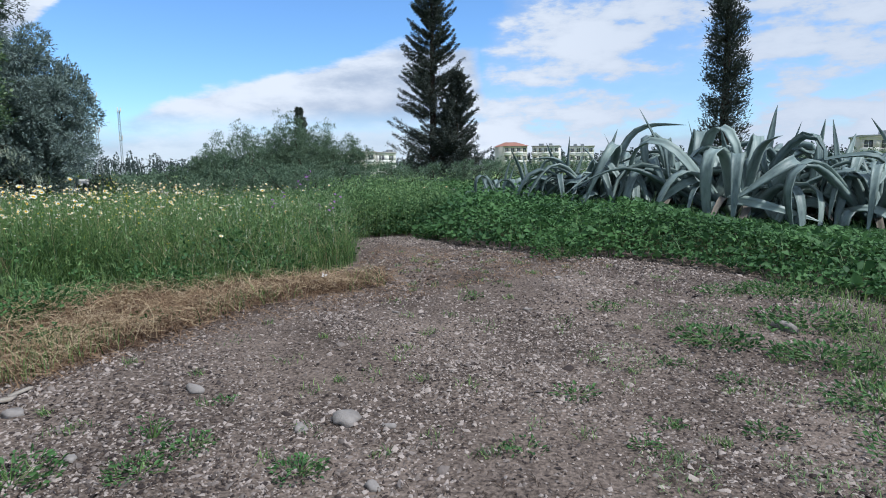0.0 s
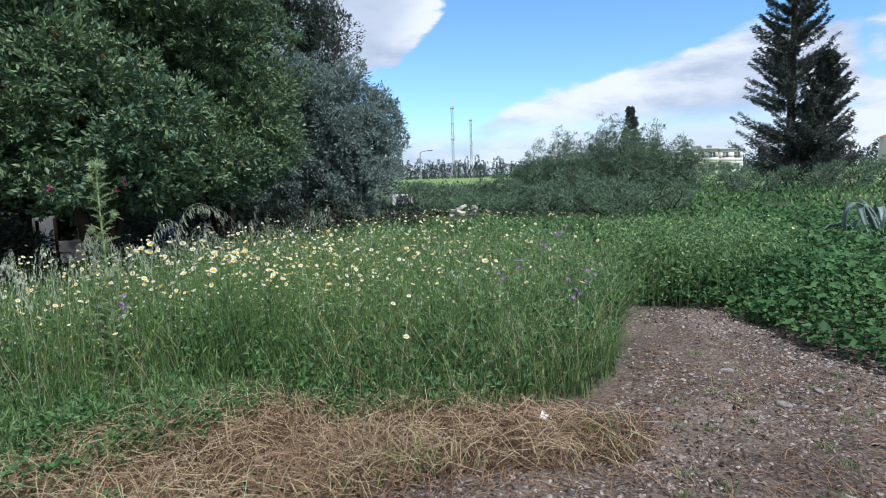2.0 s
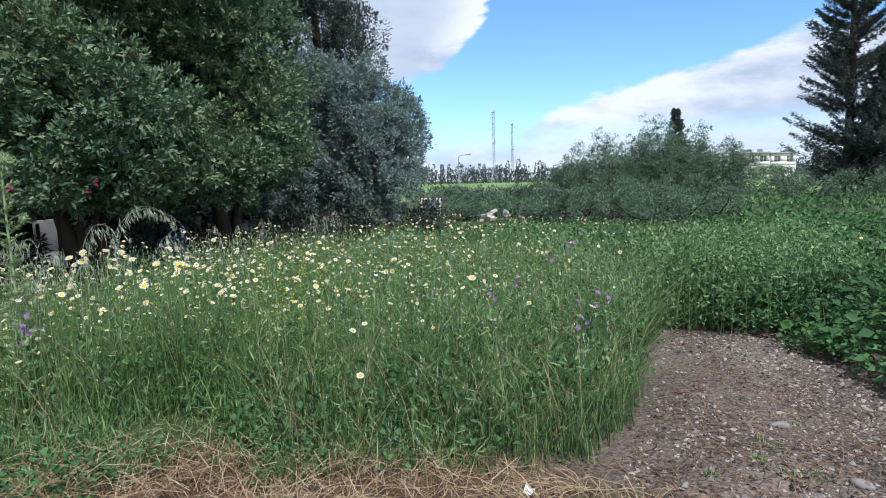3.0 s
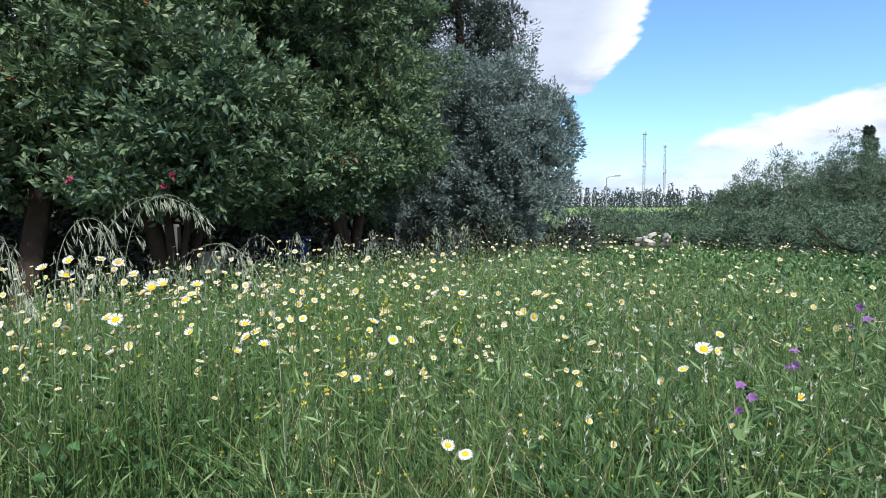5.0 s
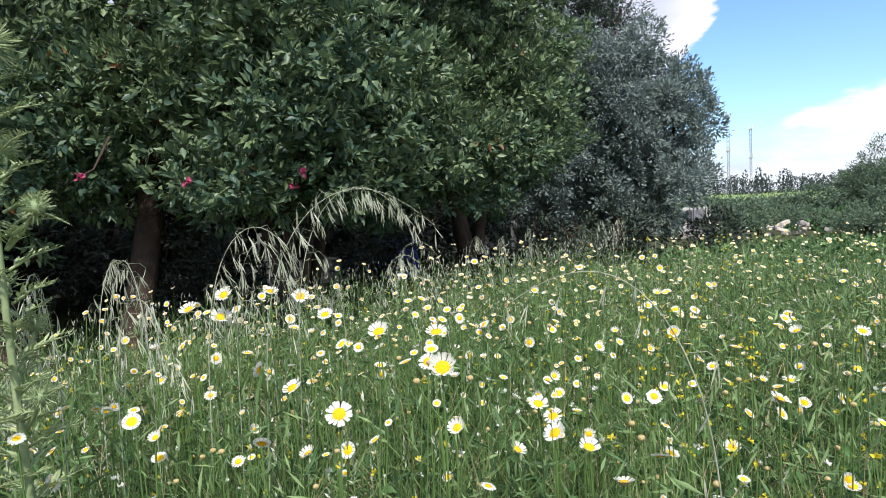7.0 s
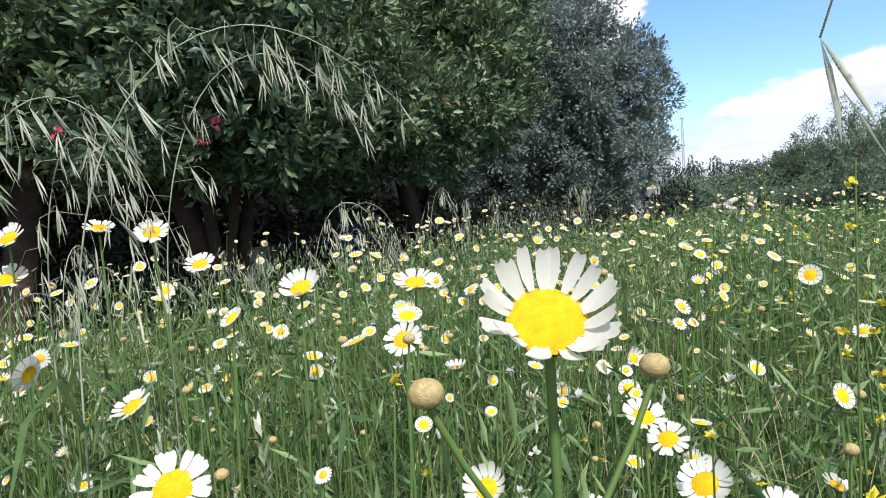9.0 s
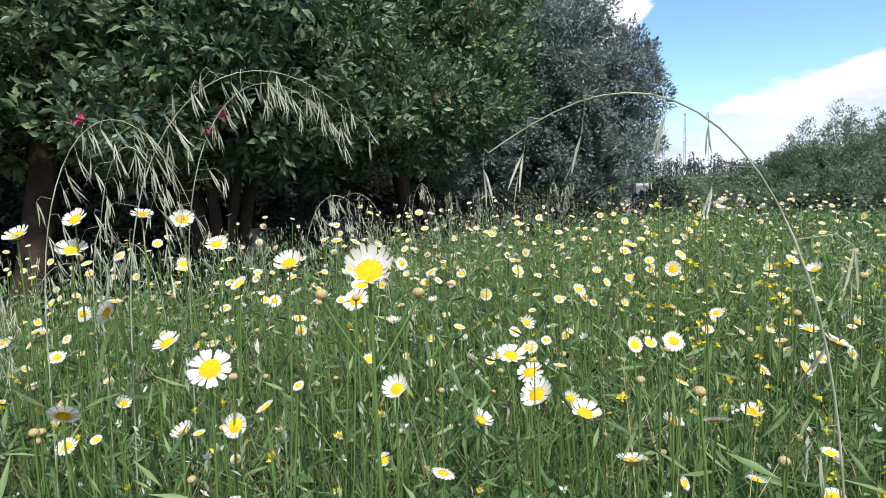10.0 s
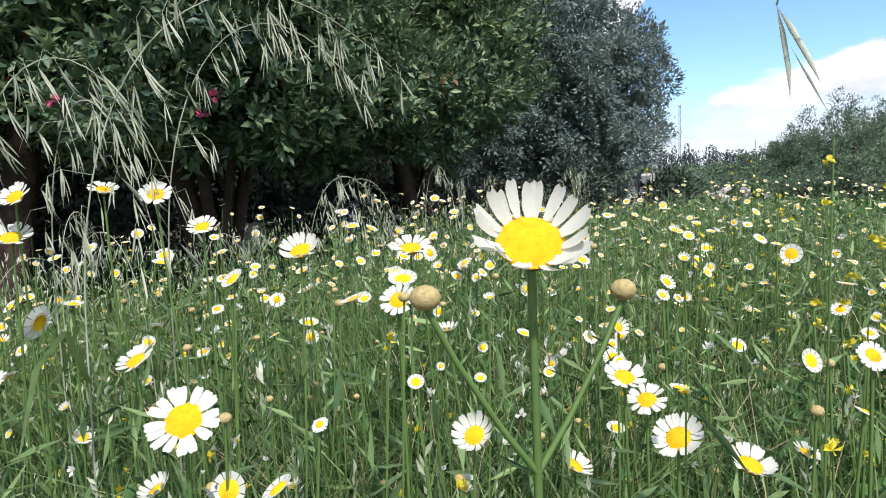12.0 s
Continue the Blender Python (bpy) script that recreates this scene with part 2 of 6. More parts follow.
def ground_z(x, y):
    """The height of the ground: a slight rise from the gravel into the meadow."""
    x, y = np.asarray(x, dtype=float), np.asarray(y, dtype=float)
    ramp = np.clip((y - 2.5) / 4.5, 0, 1)
    z = -0.14 + 0.19 * ramp * ramp * (3 - 2 * ramp)
    near = np.exp(-(x * x + (y - 6) ** 2) / 900)
    return z + near * 0.025 * (np.sin(1.3 * x + 0.4) * np.sin(1.1 * y + 1.0) + 0.6 * np.sin(2.9 * x + 2.3 * y))


def in_poly(x, y, poly):
    inside = np.zeros(len(x), dtype=bool)
    for (x0, y0), (x1, y1) in zip(poly, poly[1:] + poly[:1]):
        cross = ((y0 > y) != (y1 > y)) & (x < (x1 - x0) * (y - y0) / (y1 - y0 + 1e-12) + x0)
        inside ^= cross
    return inside


def scatter(n, poly):
    """n random places in a polygon of the plan."""
    xs, ys = [p[0] for p in poly], [p[1] for p in poly]
    out = np.zeros((0, 2))
    while len(out) < n:
        q = rng.uniform((min(xs), min(ys)), (max(xs), max(ys)), (n, 2))
        out = np.concatenate([out, q[in_poly(q[:, 0], q[:, 1], poly)]])
    return out[:n]


def blades(at, height, width, lean, seg=2):
    """Grass blades: tapering strips that bend over. lean: how far the tip goes sideways, as a share of the height."""
    n = len(at)
    th = rng.uniform(0, 2 * np.pi, n)
    out = np.stack([np.cos(th), np.sin(th), np.zeros(n)], 1)
    tw = th + np.pi / 2 + rng.normal(0, 0.5, n)
    side = np.stack([np.cos(tw), np.sin(tw), np.zeros(n)], 1)
    V = []
    for k in range(seg + 1):
        s = k / seg
        c = at + np.stack([np.zeros(n), np.zeros(n), height * (s - 0.25 * lean * s * s)], 1) + out * (height * lean * s * s)[:, None]
        w = (width * (1 - s) ** 0.6 * 0.5)[:, None]
        V += [c] if k == seg else [c - side * w, c + side * w]
    V = np.stack(V, 1).reshape(-1, 3)
    base = (np.arange(n) * (2 * seg + 1))[:, None]
    quads = np.concatenate([base + [2 * k, 2 * k + 1, 2 * k + 3, 2 * k + 2] for k in range(seg - 1)]) if seg > 1 else np.zeros((0, 4), int)
    tris = base + [2 * seg - 2, 2 * seg - 1, 2 * seg]
    return V, [quads, tris]


def leaves(at, direction, normal, length, width, six=False, fold=0.25):
    """Folded leaves: at their stalk, pointing along direction."""
    n = len(at)
    d = unit(direction)
    s = unit(np.cross(d, normal))
    up = np.cross(s, d)
    L, W = np.broadcast_to(length, n)[:, None], np.broadcast_to(width, n)[:, None]
    if six:
        V = np.stack([at, at + d * L * 0.3 + s * W * 0.45 + up * W * fold, at + d * L * 0.68 + s * W * 0.4 + up * W * fold, at + d * L - up * W * 0.2,
                      at + d * L * 0.68 - s * W * 0.4 + up * W * fold, at + d * L * 0.3 - s * W * 0.45 + up * W * fold], 1).reshape(-1, 3)
        b = (np.arange(n) * 6)[:, None]
        return V, [np.concatenate([b + [0, 1, 2, 3], b + [0, 3, 4, 5]])]
    V = np.stack([at, at + d * L * 0.45 + s * W * 0.5 + up * W * fold, at + d * L, at + d * L * 0.45 - s * W * 0.5 + up * W * fold], 1).reshape(-1, 3)
    b = (np.arange(n) * 4)[:, None]
    return V, [np.concatenate([b + [0, 1, 2], b + [0, 2, 3]])]


def tube(points, radii, sides=6):
    """Points and faces of a tapered tube along a line of points."""
    P = np.asarray(points, dtype=float)
    T = unit(np.gradient(P, axis=0))
    ref = np.where(np.abs(T[:, 2:3]) > 0.9, [[1.0, 0, 0]], [[0, 0, 1.0]])
    A = unit(np.cross(T, ref))
    B = np.cross(T, A)
    ang = np.arange(sides) * 2 * np.pi / sides
    r = np.broadcast_to(radii, len(P))
    V = (P[:, None] + r[:, None, None] * (np.cos(ang)[None, :, None] * A[:, None] + np.sin(ang)[None, :, None] * B[:, None])).reshape(-1, 3)
    k, i = np.meshgrid(np.arange(len(P) - 1), np.arange(sides), indexing="ij")
    j = (i + 1) % sides
    F = np.stack([k * sides + i, k * sides + j, (k + 1) * sides + j, (k + 1) * sides + i], -1).reshape(-1, 4)
    return V, [F]


def joined(pieces):
    """Several (points, faces) pairs as one pair."""
    V, F, off = [], {}, 0
    for v, fs in pieces:
        V.append(v)
        for f in fs:
            if len(f):
                F.setdefault(f.shape[1], []).append(np.asarray(f) + off)
        off += len(v)
    return np.concatenate(V), [np.concatenate(f) for f in F.values()]


def box(lo, hi):
    (x0, y0, z0), (x1, y1, z1) = lo, hi
    V = np.array([(x, y, z) for z in (z0, z1) for y in (y0, y1) for x in (x0, x1)], dtype=float)
    return V, [np.array([(0, 2, 3, 1), (4, 5, 7, 6), (0, 1, 5, 4), (2, 6, 7, 3), (0, 4, 6, 2), (1, 3, 7, 5)])]


def bevel_box(name, lo, hi, mat, bevel=0.01):
    bm = bmesh.new()
    bmesh.ops.create_cube(bm, size=1)
    size, mid = Vector(hi) - Vector(lo), (Vector(hi) + Vector(lo)) / 2
    for v in bm.verts:
        v.co = Vector((v.co.x * size.x, v.co.y * size.y, v.co.z * size.z)) + mid
    bmesh.ops.bevel(bm, geom=bm.edges[:], offset=bevel, segments=2, affect="EDGES")
    me = bpy.data.meshes.new(name)
    bm.to_mesh(me)
    bm.free()
    me.materials.append(mat)
    return me


def polar(bearing, dist, z=0.0):
    """A far place: bearing in degrees to the left of +y."""
    b = radians(bearing)
    return (-math.sin(b) * dist, math.cos(b) * dist, z)


# ---------- ground ----------
GRAVEL = [(-1.5, -6.6), (-3.6, -5.2), (-5.1, -3.0), (-4.6, -1.0), (-3.7, 0.8), (-3.5, 3.0), (-3.0, 4.0), (-2.8, 5.6), (-1.6, 6.3), (-1.4, 7.0), (-1.7, 8.3), (-2.0, 9.8), (-0.5, 10.3), (0.9, 9.1), (1.8, 8.1), (2.8, 7.4), (3.7, 6.4), (4.7, 4.4), (5.6, 2.2), (6.1, -0.4), (5.2, -3.2), (3.4, -5.0), (1.2, -6.2)]


def build_ground():
    def axis(lo, hi):
        fine = np.arange(lo, hi + 1e-6, 0.2)
        out = np.array([1.5, 4, 8, 16, 32, 64, 128, 256, 512, 1024])
        return np.concatenate([lo - out[::-1], fine, hi + out])
    X, Y = np.meshgrid(axis(-12, 10), axis(-4, 18), indexing="ij")
    Z = ground_z(X, Y)
    nx, ny = X.shape
    i, j = np.meshgrid(np.arange(nx - 1), np.arange(ny - 1), indexing="ij")
    F = np.stack([i * ny + j, (i + 1) * ny + j, (i + 1) * ny + j + 1, i * ny + j + 1], -1).reshape(-1, 4)
    V = np.stack([X, Y, Z], -1).reshape(-1, 3)
    c = V[F].mean(1)
    idx = np.where(in_poly(c[:, 0], c[:, 1], GRAVEL), 0, 1)
    idx[np.hypot(c[:, 0], c[:, 1]) > 55] = 2
    ob = new("ground", mesh_of("ground", V, F, [M_GRAVEL, M_SOIL, M_FIELD], True, idx))
    tagged(ob, "grey-brown gravel yard running into a green meadow", "ground", kind="structure")


build_ground()

MEADOW_NEAR = [(-3.7, 3.6), (-3.7, 4.85), (-3.0, 5.35), (-1.65, 5.95), (-1.08, 6.6), (-1.05, 7.2), (-1.35, 8.4), (-1.5, 9.4), (-3.0, 11.5), (-6.5, 11.5), (-7.3, 8.5), (-6.9, 6.5), (-6.4, 4.0), (-5.6, 2.5), (-4.2, 2.5)]
MEADOW_FAR = [(-3.0, 11.5), (-1.5, 9.4), (-0.3, 9.9), (0.3, 12.0), (-1.0, 24), (-9, 26), (-8.3, 14.0), (-7.2, 11.0), (-6.5, 11.5)]


def stuff(name, geo, mat, label, category, smooth=False):
    ob = new(name, mesh_of(name, geo[0], geo[1], mat, smooth))
    return tagged(ob, label, category, kind="stuff")


def on_ground(q, dz=0.0):
    return np.column_stack([q, ground_z(q[:, 0], q[:, 1]) + dz])


def near_path(q):
    """How far each place lies from the trodden line through the meadow."""
    line = [(-0.8, 4.9), (-1.3, 5.05), (-1.8, 5.06), (-2.3, 5.1), (-2.7, 5.2), (-3.05, 5.4), (-3.36, 5.6)]
    best = np.full(len(q), 99.0)
    for (x0, y0), (x1, y1) in zip(line, line[1:]):
        s = np.clip(((q[:, 0] - x0) * (x1 - x0) + (q[:, 1] - y0) * (y1 - y0)) / ((x1 - x0) ** 2 + (y1 - y0) ** 2), 0, 1)
        best = np.minimum(best, np.hypot(q[:, 0] - x0 - s * (x1 - x0), q[:, 1] - y0 - s * (y1 - y0)))
    return best


def kept_off(q, height, lean):
    """Limits the lean of blades, so that none hangs over the trodden line."""
    return np.minimum(lean, 0.7 * near_path(q) / np.maximum(height, 0.05))


def clear_of_path(q, r=0.22):
    """Keeps the plants off the trodden line."""
    return q[near_path(q) > r]


def build_grass():
    def tall(q):
        edge = np.clip((q[:, 1] - 0.42 * q[:, 0] - 6.55) / 0.8, 0.35, 1)
        patch = 0.85 + 0.15 * np.sin(2.3 * q[:, 0] + 1) * np.sin(1.9 * q[:, 1])
        return edge * patch * np.clip(near_path(q) / 0.6, 0.2, 1)
    tufts = scatter(3700, MEADOW_NEAR)
    vigour = rng.uniform(0.62, 1.08, len(tufts))
    q = np.repeat(tufts, 14, 0) + rng.normal(0, 0.045, (len(tufts) * 14, 2))
    h = rng.uniform(0.45, 0.84, len(q)) * np.repeat(vigour, 14) * tall(q)
    stuff("meadow_grass", blades(on_ground(q, -0.02), h, rng.uniform(0.003, 0.008, len(q)), kept_off(q, h, rng.uniform(0.1, 0.85, len(q))), 3), M_GRASS, "tall green meadow grass beside the gravel", "grass")
    q = clear_of_path(scatter(17000, MEADOW_NEAR), 0.3)
    h = rng.uniform(0.4, 0.86, len(q)) * tall(q)
    stuff("broad_grass", blades(on_ground(q, -0.02), h, rng.uniform(0.007, 0.013, len(q)), kept_off(q, h, rng.uniform(0.2, 1.3, len(q))), 4), M_GRASS, "broad fresh blades bending over in the meadow", "grass")
    q = clear_of_path(scatter(5200, MEADOW_NEAR[3:13]), 0.45)
    h = rng.uniform(0.45, 0.95, len(q)) * tall(q)
    stuff("leaning_grass", blades(on_ground(q, -0.02), h, rng.uniform(0.003, 0.006, len(q)), kept_off(q, h, rng.uniform(0.5, 1.6, len(q))), 5), M_HERB, "pale leaning grass crossing the upright stems", "grass")
    # soft seed heads on the taller stalks
    q = clear_of_path(scatter(1500, MEADOW_NEAR[3:13]), 0.5)
    top = on_ground(q)
    top[:, 2] += rng.uniform(0.5, 0.86, len(q)) * tall(q)
    k = 7
    P = np.repeat(top, k, 0) - np.array([0, 0, 1]) * np.tile(np.linspace(0, 0.06, k), len(q))[:, None]
    W = unit(rng.normal(0, 0.35, P.shape) + [0, 0, 1.0])
    L = rng.uniform(0.012, 0.024, len(P))
    stuff("grass_heads", leaves(P, W, unit(rng.normal(0, 1, P.shape)), L, L * 0.3), M_OAT, "pale seed heads of the meadow grass", "grass")
    q = scatter(42000, MEADOW_FAR)
    stuff("meadow_grass", blades(on_ground(q, -0.02), rng.uniform(0.3, 0.62, len(q)) * np.clip(2.0 - 0.082 * q[:, 1], 0.3, 1), rng.uniform(0.010, 0.020, len(q)), rng.uniform(0.1, 0.6, len(q)), 2), M_GRASS, "green meadow grass running back to the shrubs", "grass")


build_grass()


# ---------- trees ----------
def crown(blobs, n, leaf_len, leaf_wid, clump, six=False, droop=0.0, inner=0.35, per=60, rosette=0.0, lumps=0):
    """Leaves in many small clumps over ellipsoids (x, y, z, rx, ry, rz); a share of the clumps lies inside. rosette: how far they sit as whorls at the shoots' ends."""
    if lumps:
        masses = []
        for b in blobs:
            for _ in range(lumps):
                d = unit(rng.normal(0, 1, 3) + [0, 0, 0.15])
                k = rng.uniform(0.2, 0.44)
                masses.append((*(np.array(b[:3]) + np.array(b[3:]) * d * rng.uniform(0.55, 0.92)), b[3] * k, b[4] * k, b[5] * k * 0.85))
        blobs = masses
    vol = np.array([b[3] * b[4] + b[3] * b[5] + b[4] * b[5] for b in blobs])
    nc = max(1, n // per)
    which = rng.choice(len(blobs), nc, p=vol / vol.sum())
    B = np.array(blobs)[which]
    d = unit(rng.normal(0, 1, (nc, 3)))
    r = np.where(rng.uniform(0, 1, nc) < inner, rng.uniform(0.3, 0.82, nc), rng.uniform(0.84, 1.06, nc))
    wave = 1 + 0.09 * np.sin(5.1 * d[:, 0] + 2 * B[:, 0]) * np.sin(4.3 * d[:, 2] + B[:, 1]) + 0.06 * np.sin(9 * d[:, 1] + 7 * d[:, 2])
    C = B[:, :3] + B[:, 3:] * d * (r * wave)[:, None]
    shoot = unit(d + [0, 0, 0.5] + rng.normal(0, 0.35, d.shape))
    size = clump * rng.uniform(0.5, 1.4, nc)
    idx = np.repeat(np.arange(nc), per)
    e = unit(rng.normal(0, 1, (len(idx), 3)) + d[idx] * 0.7)
    P = C[idx] + e * (size[idx] * rng.uniform(0.25, 1.0, len(idx)))[:, None] * (1 - rosette * 0.75)
    P = P + shoot[idx] * (size[idx] * rng.uniform(-0.5, 0.3, len(idx)))[:, None] * rosette
    way = unit(e + rng.normal(0, 0.4, e.shape) + shoot[idx] * (0.3 + 0.5 * rosette) - [0, 0, droop])
    nor = unit(shoot[idx] * 1.0 + rng.normal(0, 0.4, e.shape) + [0, 0, 0.3])
    k = rng.uniform(0.6, 1.25, len(idx))
    keep = P[:, 2] > 0.22
    return leaves(P[keep], way[keep], nor[keep], leaf_len * k[keep], leaf_wid * k[keep], six)


def limb(a, b, r0, r1, wob=0.15, n=7):
    a, b = np.array(a, float), np.array(b, float)
    s = np.linspace(0, 1, n)[:, None]
    P = a + (b - a) * s + np.sin(s * np.pi) * rng.normal(0, wob, 3)
    return tube(P, np.linspace(r0, r1, n), 7)


def tree(name, at, label, category, trunk_pieces, crown_geo, leaf_mat, bark=M_BARK):
    t = tagged(new(name), label, category)
    z = float(ground_z(at[0], at[1]))
    t.matrix_basis = pose(at[0], at[1], z)
    off = np.array([at[0], at[1], z])
    v, f = joined(trunk_pieces)
    part("trunk", mesh_of("trunk", v - off, f, bark, True), t)
    v, f = crown_geo
    part("crown", mesh_of("crown", v - off, f, leaf_mat), t)
    if leaf_mat is M_BAY:
        pick = rng.choice(len(v), 260)
        P = v[pick] - off + rng.normal(0, 0.03, (260, 3))
        P = np.repeat(P[:60], 4, 0) + rng.normal(0, 0.06, (240, 3))
        geo = leaves(P, unit(rng.normal(0, 1, P.shape) - [0, 0, 0.6]), unit(rng.normal(0, 1, P.shape)), 0.08, 0.035)
        tagged(part("withered_leaf", mesh_of("withered_leaf", geo[0], geo[1], M_WITHER), t, "withered orange-brown leaves"), kind="stuff")
    return t


def build_near_trees():
    # the broad evergreen by the meadow, of several stems
    stems = [limb((-9.6, 10.8, -0.1), (-9.4, 10.0, 3.6), 0.16, 0.06), limb((-9.6, 10.8, 0.6), (-10.4, 11.6, 3.2), 0.1, 0.05), limb((-9.5, 10.6, 0.3), (-8.8, 9.4, 3.2), 0.09, 0.03)]
    blobs = [(-8.9, 9.2, 3.0, 1.7, 1.9, 1.9), (-9.6, 10.4, 4.2, 1.8, 1.9, 1.9), (-9.2, 11.3, 2.7, 1.3, 1.3, 1.5), (-8.6, 8.9, 2.0, 1.3, 1.5, 0.8), (-9.0, 10.3, 2.0, 1.2, 1.3, 0.8), (-7.8, 9.2, 1.75, 0.7, 1.0, 0.5), (-10.0, 11.2, 2.8, 1.1, 1.1, 1.8)]
    tree("bay_tree", (-9.6, 10.8), "broad evergreen tree with glossy leaves at the meadow's edge", "tree", stems, crown(blobs, 118000, 0.082, 0.037, 0.17, per=20, rosette=0.8, inner=0.22, lumps=20), M_BAY)
    stems = [limb((-8.3, 7.6, -0.1), (-8.2, 7.4, 3.8), 0.12, 0.05), limb((-8.3, 7.5, 0.2), (-7.6, 6.9, 2.8), 0.06, 0.025), limb((-8.4, 7.6, 0.2), (-8.8, 8.3, 3.0), 0.07, 0.03), limb((-8.3, 7.5, 0.1), (-7.9, 7.9, 2.4), 0.05, 0.02)]
    blobs = [(-8.3, 7.4, 3.4, 1.7, 2.0, 2.0), (-7.7, 7.3, 2.4, 1.1, 1.4, 1.1), (-9.0, 6.0, 3.6, 1.6, 1.8, 2.2), (-8.7, 8.6, 5.2, 2.0, 2.2, 1.6), (-7.9, 6.6, 1.95, 1.1, 1.3, 0.8), (-7.9, 8.0, 1.85, 1.1, 1.2, 0.75), (-7.4, 7.3, 1.7, 0.7, 0.9, 0.5)]
    tree("bay_tree", (-8.3, 7.6), "broad evergreen tree with low branches over the meadow", "tree", stems, crown(blobs, 112000, 0.085, 0.039, 0.17, per=20, rosette=0.8, inner=0.22, lumps=20), M_BAY)
    stems = [limb((-9.2, 5.2, -0.1), (-9.2, 5.0, 4.0), 0.17, 0.07), limb((-8.7, 6.0, -0.1), (-8.8, 6.1, 4.0), 0.14, 0.06)]
    blobs = [(-9.3, 4.6, 3.9, 1.9, 2.2, 2.4), (-9.0, 3.2, 4.0, 2.0, 2.2, 2.4), (-9.6, 4.5, 6.4, 2.2, 2.6, 1.8), (-8.9, 5.4, 2.4, 1.1, 1.3, 1.0)]
    tree("bay_tree", (-9.2, 5.2), "broad evergreen tree with brown trunks in deep shade", "tree", stems, crown(blobs, 46000, 0.1, 0.045, 0.2, per=18, rosette=0.85, inner=0.22, lumps=18), M_BAY)
    # the grey-green one at the end of the row
    stems = [limb((-10.6, 15.2, -0.1), (-10.5, 15.0, 3.2), 0.16, 0.05), limb((-10.4, 15.2, 0.2), (-9.5, 15.6, 2.6), 0.08, 0.03), limb((-10.7, 15.2, 0.2), (-11.3, 14.5, 2.8), 0.08, 0.03)]
    blobs = [(-10.3, 15.0, 2.6, 1.45, 1.45, 1.75), (-9.65, 15.5, 2.5, 1.15, 1.2, 1.35), (-10.7, 14.5, 3.85, 1.15, 1.15, 0.85), (-10.0, 15.1, 1.4, 1.25, 1.25, 0.95), (-11.3, 13.7, 2.5, 1.15, 1.15, 1.75), (-11.7, 13.4, 3.6, 1.1, 1.1, 1.15), (-10.2, 15.0, 3.0, 1.3, 1.3, 1.4)]
    tree("olive_tree", (-10.6, 15.2), "grey-green olive tree, bushy down to the grass", "tree", stems, crown(blobs, 190000, 0.085, 0.03, 0.26, per=44, rosette=0.55, inner=0.25, lumps=22), M_OLIVE)
    # the tall dark one behind them
    stems = [limb((-14.0, 17.5, -0.1), (-14.0, 17.4, 7.5), 0.28, 0.08), limb((-14.0, 17.5, 2.5), (-12.6, 18.2, 6.0), 0.12, 0.04), limb((-14.0, 17.5, 2.0), (-15.6, 16.6, 6.5), 0.12, 0.04)]
    blobs = [(-14.2, 17.3, 6.0, 2.2, 2.2, 2.6), (-13.2, 17.9, 5.6, 1.5, 1.6, 1.6), (-15.5, 15.5, 6.6, 2.6, 2.6, 2.6), (-13.5, 15.5, 7.2, 2.0, 2.0, 2.0), (-16.0, 13.0, 6.0, 3.0, 3.0, 3.0)]
    tree("pine_tree", (-14.0, 17.5), "tall dark evergreen tree behind the row", "tree", stems, crown(blobs, 110000, 0.12, 0.036, 0.34, lumps=16), M_DARKLEAF)


build_near_trees()


def conifer(name, at, height, radius, n, label, columnar=False, skirt=0.015, power=1.5, spray=60):
    """A conifer: a straight trunk, rows of boughs and their hanging sprays."""
    z0 = float(ground_z(*at))
    base = np.array([at[0], at[1], z0])
    pieces = [tube(np.array([(0, 0, -0.1), (0, 0, height * 0.5), (0, 0, height * 0.97)]), [height * 0.016, height * 0.01, 0.015], 7)]
    nb = n // spray
    hs = np.sort(rng.uniform(skirt, 0.99, nb) ** 0.9)
    P, W, K = [], [], []
    for h in hs:
        th = rng.uniform(0, 2 * np.pi)
        if columnar:
            reach = radius * min(1, 0.3 + (1 - h) * 0.75, (1 - h) * 4.0) * rng.uniform(0.7, 1.05)
            rise = 1.2
        else:
            reach = radius * (1 - h) ** power * rng.uniform(0.35, 1.3) + 0.15
            rise = 0.3 + 0.45 * h
        o = np.array([np.cos(th), np.sin(th), 0])
        s = np.linspace(0.1, 1, spray) ** 0.8
        c = np.array([0, 0, h * height]) + o * (reach * s)[:, None] + np.array([0, 0, 1]) * (reach * (rise * s - 0.25 * s * s if spray == 60 else 0.12 * s + (0.2 + 0.4 * h) * s ** 2.2))[:, None]
        if not columnar and reach > 0.5:
            pieces.append(tube(c[::spray // 5], np.linspace(0.025, 0.006, len(c[::spray // 5])), 4))
        j = rng.normal(0, 0.16 if columnar else 0.05 + 0.042 * reach, c.shape) * (1 if spray == 60 else (1.25 - 0.85 * s)[:, None]) * np.array([1, 1, 0.7])
        P.append(c + j)
        W.append(unit(o * 1.1 + rng.normal(0, 0.6, c.shape) + [0, 0, 0.9 if columnar else 0.05]))
    P, W = np.concatenate(P), np.concatenate(W)
    L = rng.uniform(0.16, 0.42, len(P)) * (0.7 if columnar or spray > 60 else 1)
    geo = leaves(P, W, unit(rng.normal(0, 1, P.shape)), L, L * 0.26)
    t = tagged(new(name), label, "tree")
    t.matrix_basis = pose(*base)
    v, f = joined(pieces)
    part("trunk", mesh_of("trunk", v, f, M_BARK, True), t)
    part("crown", mesh_of("crown", geo[0], geo[1], M_CONIFER), t)
    return t


